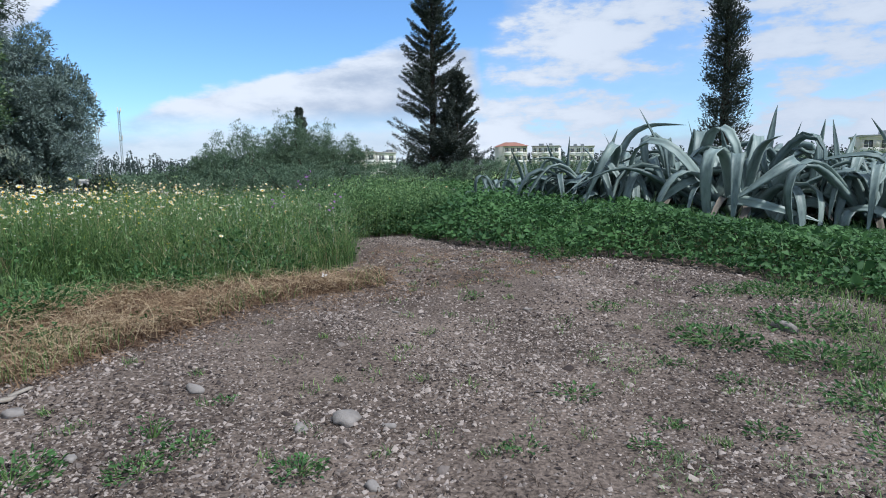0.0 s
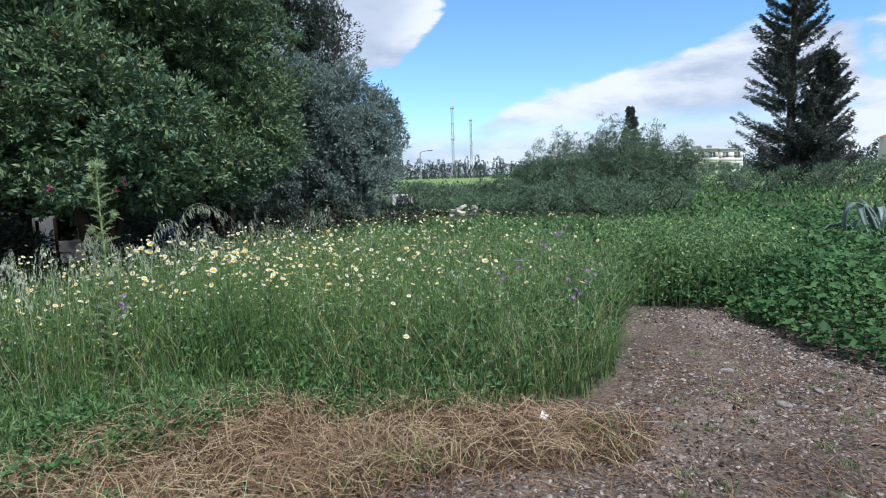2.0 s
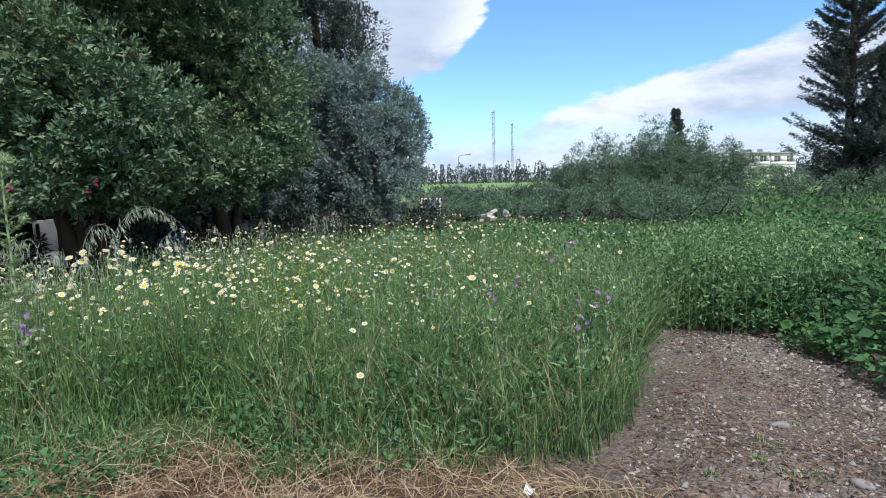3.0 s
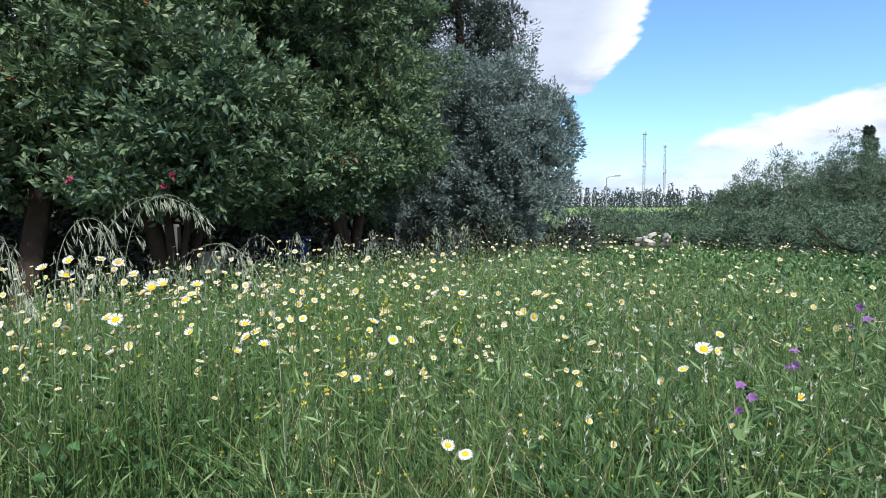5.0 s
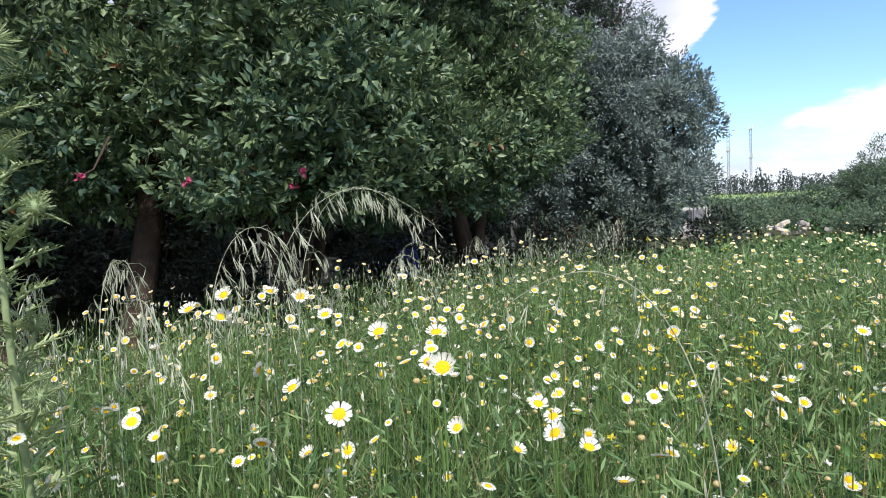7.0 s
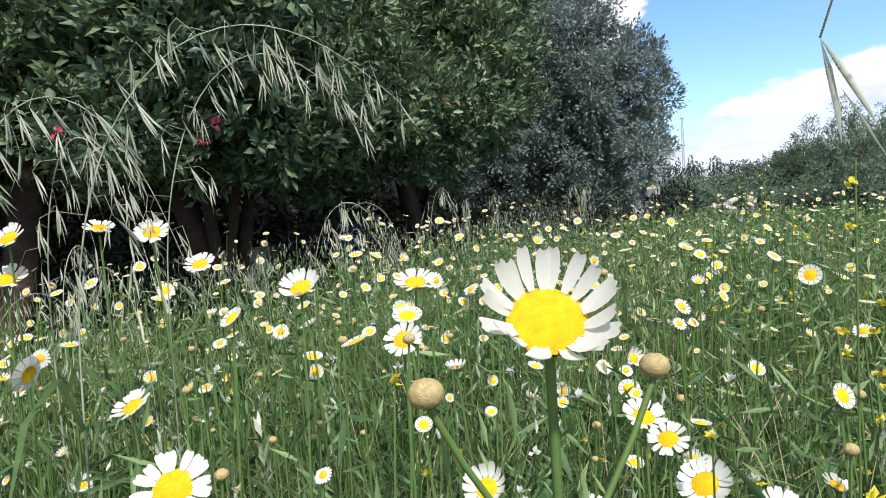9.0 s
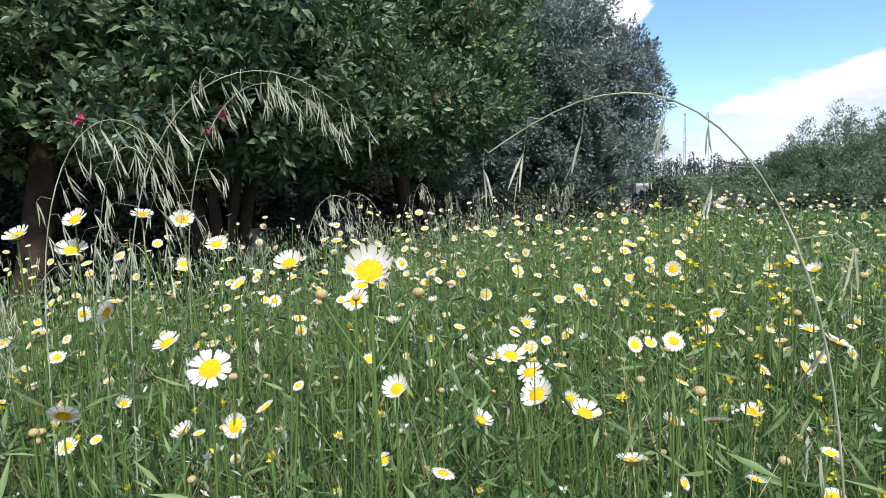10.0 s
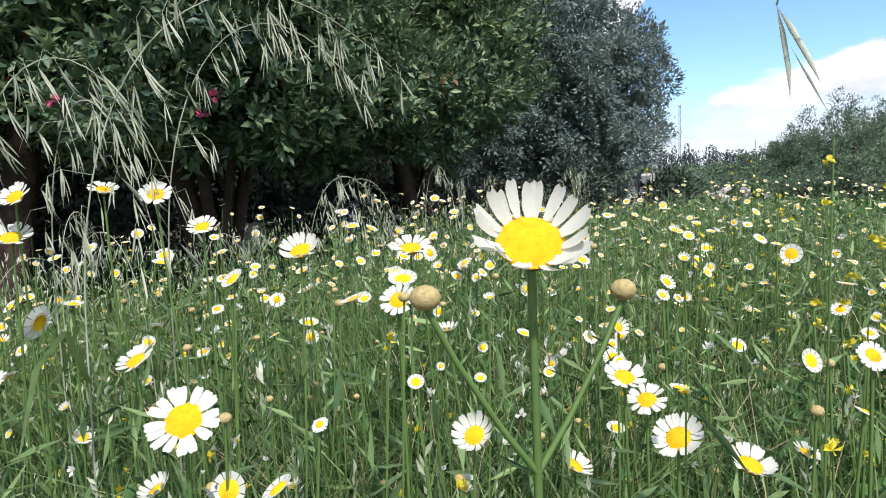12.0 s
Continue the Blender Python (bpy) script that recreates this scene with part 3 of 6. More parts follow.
conifer("conifer_tree", polar(0.85, 50)[:2], 19.5, 3.6, 96000, "tall dark ragged conifer standing behind the bramble", power=0.95, spray=240)
conifer("conifer_tree", polar(-1.35, 49)[:2], 8.6, 2.9, 40000, "smaller dark conifer beside the tall one", power=0.9, spray=200)
conifer("cypress_tree", polar(-24.3, 40)[:2], 18.0, 1.4, 30000, "tall narrow column cypress behind the agaves", columnar=True, skirt=0.03)
conifer("conifer_tree", polar(12.9, 75)[:2], 8.4, 1.9, 9000, "far dark conifer above the shrubs", power=1.0)


# ---------- far distance ----------
def canopy(blobs, n, size, mat, name, at, label, category="shrub", aspect=0.35, clump=0.35, stems=3, inner=0.3):
    """A shrub or small tree of thin stems with a loose crown."""
    z = float(ground_z(*at))
    B = [(at[0] + b[0], at[1] + b[1], z + b[2], b[3], b[4], b[5]) for b in blobs]
    pieces = []
    for b in B[:stems]:
        pieces.append(limb((at[0], at[1], z - 0.1), (b[0], b[1], b[2]), 0.03 * b[5] + 0.02, 0.012, 0.2, 5))
        for _ in range(3):
            d = unit(rng.normal(0, 1, 3) + [0, 0, 0.8])
            pieces.append(limb((b[0], b[1], b[2] - b[5] * 0.5), tuple(np.array(b[:3]) + d * np.array(b[3:]) * 0.95), 0.03, 0.008, 0.1, 4))
    return tree(name, at, label, category, pieces, crown(B, n, size, size * aspect, clump, droop=0.1, inner=inner, per=45), mat)


def build_shrubs():
    spots = [(20.4, 40, 1.8, 2.4), (18.2, 40, 2.2, 3.9), (15.8, 43, 2.2, 4.4), (13.4, 42, 2.2, 5.2), (11.2, 44, 2.0, 4.7), (9.2, 43, 2.0, 3.6)]
    for az, d, r, h in spots:
        x, y, _ = polar(az, d)
        blobs = [(0, 0, h * 0.26, r * 0.95, r * 0.85, h * 0.27)]
        for _ in range(13):
            t, k = rng.uniform(0, 6.28), math.sqrt(rng.uniform(0.02, 1))
            top = h * rng.uniform(0.8, 1.25) * (1 - 0.42 * k)
            blobs.append((math.cos(t) * r * 0.8 * k, math.sin(t) * r * 0.7 * k, top * 0.6, r * rng.uniform(0.16, 0.3), r * 0.24, top * 0.42))
        canopy(blobs, 22000, 0.15, M_SHRUB, "tamarisk_shrub", (x, y), "feathery grey-green shrub at the end of the meadow", "shrub", 0.24, 0.3)
    low = [(28.3, 37, 1.2, 0.75), (26.6, 41, 1.8, 0.8), (24.4, 43, 1.8, 0.9), (22.6, 40, 1.5, 1.3), (30.4, 50, 1.6, 0.9), (32.8, 50, 2.0, 1.0), (2.9, 40, 1.8, 1.5), (-3.2, 44, 1.8, 1.5), (6.3, 62, 3.0, 1.7), (3.6, 64, 2.6, 1.9), (-5.4, 58, 2.6, 1.9), (-8.0, 62, 3.0, 1.8), (-10.8, 60, 3.0, 2.0), (-13.6, 64, 3.2, 2.0), (-17.0, 62, 3.2, 2.2), (-30.0, 60, 3.0, 2.2), (-35.0, 58, 3.4, 2.2), (37.5, 36, 2.2, 2.6)]
    for x, y, r, h in [(-14.0, 23.6, 0.8, 0.6), (-12.1, 23.0, 0.6, 0.55), (-11.6, 25.4, 0.9, 0.65), (-9.2, 23.6, 0.8, 0.5), (-8.0, 21.6, 0.9, 0.75), (-7.6, 23.6, 1.3, 1.5), (-6.9, 21.4, 1.0, 1.1), (-6.0, 23.0, 1.3, 1.4), (-5.0, 21.0, 1.1, 1.1), (-4.2, 23.0, 1.3, 1.3)]:
        blobs = [(0, 0, h * 0.45, r, r * 0.9, h * 0.5), (r * 0.6, 0.1, h * 0.4, r * 0.6, r * 0.6, h * 0.42), (-r * 0.6, 0.2, h * 0.5, r * 0.55, r * 0.6, h * 0.45)]
        canopy(blobs, 5200, 0.1, M_SHRUB, "grey_shrub", (x, y), "grey-green bush where the meadow ends", "shrub", 0.35, 0.22)
    for az, d, r, h in low:
        x, y, _ = polar(az, d)
        blobs = [(0, 0, h * 0.45, r, r * 0.9, h * 0.5), (r * 0.7, 0, h * 0.4, r * 0.6, r * 0.6, h * 0.4), (-r * 0.6, 0.2, h * 0.5, r * 0.6, r * 0.6, h * 0.45)]
        canopy(blobs, 3600, 0.17, M_SHRUB, "round_shrub", (x, y), "low dark green shrub before the far field", "shrub", 0.4, 0.35)


build_shrubs()


def build_far_woods():
    pieces = []
    for az in np.arange(-60, 75, 0.12):
        n = 1 if rng.uniform() < 0.9 else 2
        for _ in range(n):
            d = rng.uniform(250, 320)
            x, y, _ = polar(az + rng.normal(0, 0.15), d)
            slim = rng.uniform() < 0.35
            h = rng.uniform(6.0, 10.0) if slim else rng.uniform(4.0, 7.0)
            r = h * (0.11 if slim else rng.uniform(0.32, 0.5))
            k = 90 if slim else 110
            t = rng.uniform(0, 1, k)
            rad = r * (np.sqrt(np.clip(1 - t, 0, 1)) if slim else np.sqrt(np.clip(1 - (2 * t - 0.75) ** 2 * 0.62, 0, 1)))
            th = rng.uniform(0, 2 * np.pi, k)
            P = np.stack([x + np.cos(th) * rad, y + np.sin(th) * rad, t * h * 0.96], 1)
            W = unit(np.stack([np.cos(th), np.sin(th), np.full(k, 0.9)], 1) + rng.normal(0, 0.3, (k, 3)))
            L = np.full(k, 0.11 * h if slim else 0.13 * h) * rng.uniform(0.6, 1.1, k)
            pieces.append(leaves(P, W, unit(rng.normal(0, 1, (k, 3))), L, L * 0.6))
    stuff("far_woods", joined(pieces), M_FARTREE, "dark belt of distant cypresses and pines", "woods")


build_far_woods()


def mast(az, dist, height, width, label):
    x, y, _ = polar(az, dist)
    t = thing("lattice_mast", (x, y, 0.0), label, "mast", "radio masts", turn=az)
    legs = [(-1, -1), (1, -1), (1, 1), (-1, 1)]

    def half(z):
        s = z / height
        return width * (0.5 if s > 0.22 else 0.5 + (0.22 - s) * 5.5)
    zs = list(np.linspace(0, height * 0.22, 4)) + list(np.linspace(height * 0.22, height, 18)[1:])
    for sx, sy in legs:
        P = np.array([(sx * half(z), sy * half(z), z - (0.2 if z == 0 else 0)) for z in zs])
        v, f = tube(P, 0.085, 4)
        part("mast_leg", mesh_of("mast_leg", v, f, M_STEEL), t)
    pieces = []
    for z0, z1 in zip(zs, zs[1:]):
        for (ax, ay), (bx, by) in zip(legs, legs[1:] + legs[:1]):
            pieces.append(tube(np.array([(ax * half(z0), ay * half(z0), z0), (bx * half(z1), by * half(z1), z1)]), 0.045, 3))
            pieces.append(tube(np.array([(ax * half(z1), ay * half(z1), z1), (bx * half(z1), by * half(z1), z1)]), 0.04, 3))
    part("bracing", mesh_of("bracing", *joined(pieces), M_STEEL), t)
    for z in (height * 0.55, height * 0.97):
        part("platform", bevel_box("platform", (-width * 0.9, -width * 0.9, z), (width * 0.9, width * 0.9, z + 0.25), M_STEEL, 0.03), t)
        for k in range(3):
            a = k * 2.1
            part("antenna", bevel_box("antenna", (math.cos(a) * width - 0.2, math.sin(a) * width - 0.1, z + 0.25), (math.cos(a) * width + 0.2, math.sin(a) * width + 0.1, z + 1.8), M_PLASTER, 0.03), t)
    return t


mast(29.0, 250, 28.5, 0.8, "tall grey lattice radio mast before the woods")
mast(27.35, 262, 24.5, 0.65, "shorter grey lattice radio mast before the woods")


def street_lamp(az, dist, height):
    x, y, _ = polar(az, dist)
    t = thing("street_lamp", (x, y, float(ground_z(x, y))), "grey street lamp with one short arm", "street lamp", turn=az)
    v, f = tube(np.array([(0, 0, -0.1), (0, 0, height * 0.5), (0, 0, height * 0.95)]), [0.1, 0.08, 0.06], 8)
    part("pole", mesh_of("pole", v, f, M_STEEL, True), t)
    v, f = tube(np.array([(0, 0, height * 0.95), (0.3, 0, height * 0.985), (1.1, 0, height)]), 0.045, 6)
    part("arm", mesh_of("arm", v, f, M_STEEL, True), t)
    part("lamp_head", bevel_box("lamp_head", (0.9, -0.14, height - 0.05), (1.6, 0.14, height + 0.09), M_STEEL, 0.04), t)


street_lamp(31.3, 81, 4.7)


def apartment(az, dist, wide, deep, storeys, mat, label, turn=0.0, tiled=False, bays=6, balconies=True):
    x, y, _ = polar(az, dist)
    z0 = 0.0
    h = storeys * 2.9
    t = thing("apartment_building", (x, y, z0), label, "building", turn=az + turn)
    # the facade towards the meadow is at y = 0, with real openings between piers and bands
    rows = []
    bay = wide / bays
    for s in range(storeys):
        z = s * 2.9
        rows.append(box((-wide / 2, 0, z - (0.3 if s == 0 else 0)), (wide / 2, 0.3, z + 0.9)))
        rows.append(box((-wide / 2, 0, z + 2.3), (wide / 2, 0.3, z + 2.9)))
        for k in range(bays + 1):
            a = -wide / 2 + k * bay - bay * 0.25
            rows.append(box((max(a, -wide / 2), 0.0, z + 0.9), (min(a + bay * 0.5, wide / 2), 0.3, z + 2.3)))
    rows.append(box((-wide / 2, 0.3, -0.3), (-wide / 2 + 0.3, deep, h)))
    rows.append(box((wide / 2 - 0.3, 0.3, -0.3), (wide / 2, deep, h)))
    rows.append(box((-wide / 2, deep, -0.3), (wide / 2, deep + 0.3, h)))
    part("wall", mesh_of("wall", *joined(rows), mat), t)
    for s in range(storeys):
        for k in range(bays):
            c = -wide / 2 + (k + 0.5) * bay
            w = part("window", mesh_of("window", *joined([box((c - bay * 0.26, 0.12, s * 2.9 + 0.85), (c + bay * 0.26, 0.17, s * 2.9 + 2.35))]), M_GLASS), t)
            part("window_frame", mesh_of("window_frame", *joined([box((c - 0.04, 0.08, s * 2.9 + 0.9), (c + 0.04, 0.12, s * 2.9 + 2.3)), box((c - bay * 0.25, 0.08, s * 2.9 + 1.55), (c - 0.04, 0.12, s * 2.9 + 1.62))]), M_PLASTER), w)
            if balconies and s and k % 2 == 0:
                part("balcony", mesh_of("balcony", *joined([box((c - bay * 0.55, -1.2, s * 2.9 - 0.1), (c + bay * 0.55, -0.003, s * 2.9 + 0.08)), box((c - bay * 0.55, -1.2, s * 2.9 + 0.08), (c + bay * 0.55, -1.1, s * 2.9 + 1.0))]), M_PLASTER), t)
    if tiled:
        V = np.array([(-wide / 2 - 0.5, -0.5, h), (wide / 2 + 0.5, -0.5, h), (wide / 2 + 0.5, deep + 0.8, h), (-wide / 2 - 0.5, deep + 0.8, h), (-wide / 4, deep / 2, h + 1.5), (wide / 4, deep / 2, h + 1.5)])
        part("roof", mesh_of("roof", V, [np.array([(0, 1, 5, 4), (2, 3, 4, 5)]), np.array([(1, 2, 5), (3, 0, 4)])], M_RED), t)
    else:
        part("roof", mesh_of("roof", *joined([box((-wide / 2 - 0.25, -0.25, h), (wide / 2 + 0.25, deep + 0.5, h + 0.35))]), M_CONCRETE), t)
        for k in range(3):
            c = rng.uniform(-wide * 0.4, wide * 0.4)
            part("rooftop_tank", bevel_box("rooftop_tank", (c, 1.5, h + 0.35), (c + 1.2, 2.6, h + 1.1), M_STEEL, 0.1), t)
    return t


apartment(7.5, 165, 7.5, 9, 2, M_OCHRE, "two-storey ochre house with dark windows", bays=3)
apartment(5.2, 175, 6.5, 9, 2, M_PLASTER, "two-storey white house with a blank end wall", turn=35, bays=2)
apartment(10.5, 190, 9.0, 9, 2, M_PLASTER, "far white flat-roofed house among the shrubs", turn=-10, bays=4)
apartment(-6.7, 215, 8.5, 10, 3, M_OCHRE, "three-storey cream apartment block with a tiled roof", turn=20, tiled=True, bays=4)
apartment(-9.4, 225, 9.5, 10, 3, M_PLASTER, "white three-storey apartment block with balconies", turn=-5, bays=5)
apartment(-12.6, 235, 9.0, 10, 3, M_PLASTER, "white flat-roofed apartment block far behind the agaves", bays=4)
apartment(-36.6, 135, 13, 10, 2, M_OCHRE, "ochre two-storey apartment block with balconies", turn=12, bays=5)
apartment(-19.0, 210, 10, 10, 2, M_PLASTER, "far white apartment block behind the agaves", bays=4)


def build_gate_corner():
    x, y = -12.7, 21.5
    z = float(ground_z(x, y))
    t = thing("meter_cabinet", (x, y, z), "whitish meter cabinet with dark posts in the grass", "cabinet", turn=30)
    t.scale = (0.6, 0.6, 0.75)
    part("plinth", bevel_box("plinth", (-0.75, -0.3, -0.1), (0.75, 0.3, 0.28), M_CONCRETE, 0.02), t)
    part("body", bevel_box("body", (-0.62, -0.22, 0.28), (0.62, 0.22, 1.18), M_PLASTER, 0.02), t)
    part("door", bevel_box("door", (-0.4, -0.25, 0.36), (0.42, -0.223, 1.1), M_STEEL, 0.01), t)
    for sx in (-0.12, 0.52):
        v, f = tube(np.array([(sx, -0.42, -0.1), (sx, -0.42, 1.25)]), 0.035, 6)
        part("post", mesh_of("post", v, f, M_GLASS), t)
    x, y = -10.6, 22.7
    t = thing("rubble_heap", (x, y, float(ground_z(x, y))), "small heap of broken pale bricks in the grass", "rubble")
    for k in range(16):
        a, b, c = rng.normal(0, 0.38), rng.normal(0, 0.3), max(0, 0.32 - rng.uniform(0, 0.34))
        part("brick", bevel_box("brick", (-0.13, -0.06, -0.05), (0.13, 0.06, 0.05), M_OCHRE if k % 3 == 0 else M_CONCRETE, 0.01), t, m=pose(a, b, c + 0.04, rng.uniform(-20, 20), rng.uniform(-20, 20), rng.uniform(0, 180)))


build_gate_corner()


# ---------- under the trees ----------
def build_under_trees():
    # the hedge that closes the dark space behind the trunks
    pts = [(-13.5, -2.0), (-13.2, 1.5), (-13.4, 4.5), (-13.8, 7.5), (-14.4, 10.2), (-14.8, 13.2), (-16.4, 16.6)]
    for x, y in pts:
        blobs = [(0, 0, 1.3, 1.5, 1.9, 1.4), (0, 0.2, 1.9, 1.2, 1.7, 1.3), (0.2, 0.8, 3.0, 1.5, 1.7, 1.5), (-0.2, -0.9, 3.6, 1.5, 1.7, 1.6), (-0.5, 0, 5.2, 1.6, 1.9, 1.5)]
        canopy(blobs, 8600, 0.26, M_DARKLEAF, "hedge_tree", (x, y), "dense dark hedge tree behind the trunks", "tree", 0.5, 0.55)
    for x, y, r in [(-11.4, 3.2, 1.2), (-11.9, 5.2, 1.2), (-12.2, 6.9, 1.1), (-13.4, 9.6, 1.1), (-13.5, 12.2, 1.2), (-11.0, 1.2, 1.2), (-10.9, 12.9, 0.7), (-11.8, 14.0, 0.8), (-9.6, 13.4, 0.7), (-10.9, 7.2, 0.6), (-10.6, 4.2, 0.9), (-9.7, 2.6, 0.9), (-9.2, 15.9, 0.6), (-12.3, 10.6, 0.6)]:
        canopy([(0, 0, r * 0.6, r, r, r * 0.65), (0.3, 0.3, r, r * 0.6, r * 0.6, r * 0.5)], 2600, 0.1, M_DARKLEAF, "undergrowth_shrub", (x, y), "low dark shrub in the shade of the trees", "shrub", 0.45, 0.25)
    # a plastered wall, added unseen behind the hedge to block sky between its leaves
    v, f = joined([box((-16.0, -9, -0.4), (-15.75, 18.0, 2.3)), box((-16.05, -9, 2.303), (-15.7, 18.0, 2.4))])
    tagged(new("gap_wall_west", mesh_of("gap_wall_west", v, f, M_CONCRETE)), "grey wall added behind the hedge to close its sky gaps", "wall", kind="structure")
    # the low wall and rail fence beyond the trunks
    z = float(ground_z(-12.6, 10))
    w = thing("low_wall", (-12.9, 9.2, z), "low grey block wall in the shade", "wall", turn=0)
    for k in range(9):
        for r in range(2):
            part("block", bevel_box("block", (-0.1, -0.245, 0.0), (0.1, 0.245, 0.235), M_CONCRETE, 0.012), w, m=pose(rng.normal(0, 0.006), -2.0 + k * 0.5 + 0.25 * r, r * 0.245 - 0.03))
    p = thing("white_panel", (-12.2, 8.7, z), "dirty white board leaning by the wall", "board", turn=-55)
    part("board", bevel_box("board", (-0.35, -0.02, 0.4), (0.35, 0.02, 1.0), M_PLASTER, 0.008), p)
    for sx in (-0.3, 0.3):
        part("leg", bevel_box("leg", (sx - 0.03, 0.022, -0.05), (sx + 0.03, 0.06, 0.95), M_BARK, 0.006), p)
    b = thing("blue_bin", (-12.3, 11.1, z), "dark blue plastic bin in the shade", "bin")
    part("body", bevel_box("body", (-0.3, -0.3, 0.0), (0.3, 0.3, 0.62), M_BLUE, 0.05), b)
    part("lid", bevel_box("lid", (-0.33, -0.33, 0.622), (0.33, 0.33, 0.70), M_BLUE, 0.03), b)
    f = thing("rail_fence", (-11.9, 13.7, z), "grey post and rail fence in a gap of light", "fence", turn=-45)
    for k in range(7):
        part("post", bevel_box("post", (-0.04, -0.04, -0.1), (0.04, 0.04, 0.95), M_CONCRETE, 0.008), f, m=pose(k * 0.42 - 1.3, 0, 0))
    for zz in (0.42, 0.82):
        part("rail", bevel_box("rail", (-1.4, 0.042, zz), (1.4, 0.07, zz + 0.09), M_CONCRETE, 0.008), f)
    # pink blossoms on the low branches
    for x, y, zz in [(-6.96, 7.05, 1.62), (-7.02, 7.0, 1.53), (-7.1, 6.25, 1.58), (-6.9, 5.6, 1.6)]:
        t = thing("pink_blossom", (x, y, zz), "small pink blossom on a low twig", "flower", "pink blossoms")
        for k in range(6):
            d = unit(rng.normal(0, 1, (1, 3)))
            v, fc = leaves(d * 0.004, d, unit(rng.normal(0, 1, (1, 3))), 0.042, 0.04, True)
            part("petal", mesh_of("petal", v, fc, M_PINK), t)
        v, fc = tube(np.array([(0, 0, 0), (-0.15, 0.1, 0.06), (-0.5, 0.25, 0.3)]), [0.004, 0.006, 0.01], 5)
        part("twig", mesh_of("twig", v, fc, M_BARK), t)


build_under_trees()


# ---------- bramble and agaves ----------
BRAMBLE = [(-1.4, 9.5), (-0.5, 9.5), (0.3, 8.3), (1.2, 7.3), (2.4, 6.75), (3.1, 6.0), (3.6, 4.7), (4.6, 3.6), (9.5, 4.0), (13, 9), (10, 13), (6, 14.5), (2, 17), (-1, 22), (-1.6, 14)]


def hump(x, y):
    """The height of the bramble's top: mounds, low along its edge."""
    edge = np.full(len(x), 9.0)
    P = BRAMBLE[:9]
    for (x0, y0), (x1, y1) in zip(P, P[1:]):
        s = np.clip(((x - x0) * (x1 - x0) + (y - y0) * (y1 - y0)) / ((x1 - x0) ** 2 + (y1 - y0) ** 2), 0, 1)
        edge = np.minimum(edge, np.hypot(x - x0 - s * (x1 - x0), y - y0 - s * (y1 - y0)))
    bumps = 0.5 + 0.25 * np.sin(1.9 * x + 0.7 * y) * np.sin(1.4 * y - 0.5 * x + 1) + 0.2 * np.sin(4.1 * x + 1.3) * np.sin(3.7 * y)
    low = np.clip(1.0 - (x - 2.0) * 0.22, 0.3, 1.0)
    return np.clip(edge / 0.7, 0.12, 1) ** 0.7 * (0.28 + 0.42 * bumps) * low + 0.04


def build_bramble():
    near = [p for p in BRAMBLE[:11]] + [(4, 11.5), (1, 11.5), (-1.6, 12)]
    for n, poly, size, label in ((84000, near, 0.052, "dense bramble with small toothed green leaves beside the gravel"), (26000, BRAMBLE, 0.1, "dense low bramble running back to the conifer")):
        q = scatter(n, poly)
        top = hump(q[:, 0], q[:, 1])
        P = on_ground(q)
        P[:, 2] += top * rng.uniform(0, 1, n) ** 0.35
        way = unit(rng.normal(0, 1, (n, 3)) * [1, 1, 0.45] + [0, 0, 0.1])
        nor = unit(rng.normal(0, 0.5, (n, 3)) + [0, -0.3, 1])
        k = size * rng.uniform(0.6, 1.3, n)
        stuff("bramble", leaves(P, way, nor, k, k * 0.8), M_BRAMBLE, label, "bramble")
    q = scatter(1500, near)
    h = hump(q[:, 0], q[:, 1]) + rng.uniform(0.02, 0.28, len(q))
    stuff("bramble_shoots", blades(on_ground(q), h, np.full(len(q), 0.012), rng.uniform(0.1, 0.7, len(q)), 3), M_HERB, "thin green shoots standing out of the bramble", "shoots")
    q = np.concatenate([scatter(7000, [(-13, -4.5), (-3.6, -4.5), (-3.6, 2.6), (-5.0, 2.6), (-6.2, 4.5), (-13, 4.5)]), scatter(6000, [(4.6, -4.5), (12, -4.5), (12, 4.2), (4.8, 3.8)]), scatter(4000, [(-13, -12), (12, -12), (12, -4), (-13, -4)])])
    stuff("low_grass", blades(on_ground(q), rng.uniform(0.08, 0.3, len(q)), np.full(len(q), 0.02), rng.uniform(0.3, 1.2, len(q)), 2), M_GRASS, "short rough grass round the gravel yard", "grass")
    q = scatter(7000, [(3.1, 6.0), (3.0, 4.7), (2.2, 3.4), (2.2, 1.5), (5, 1.5), (9, 3.5), (4.6, 4.2)])
    stuff("low_grass", blades(on_ground(q), rng.uniform(0.04, 0.16, len(q)), np.full(len(q), 0.008), rng.uniform(0.3, 1.2, len(q)), 2), M_GRASS, "short green grass along the gravel's edge", "grass")


build_bramble()


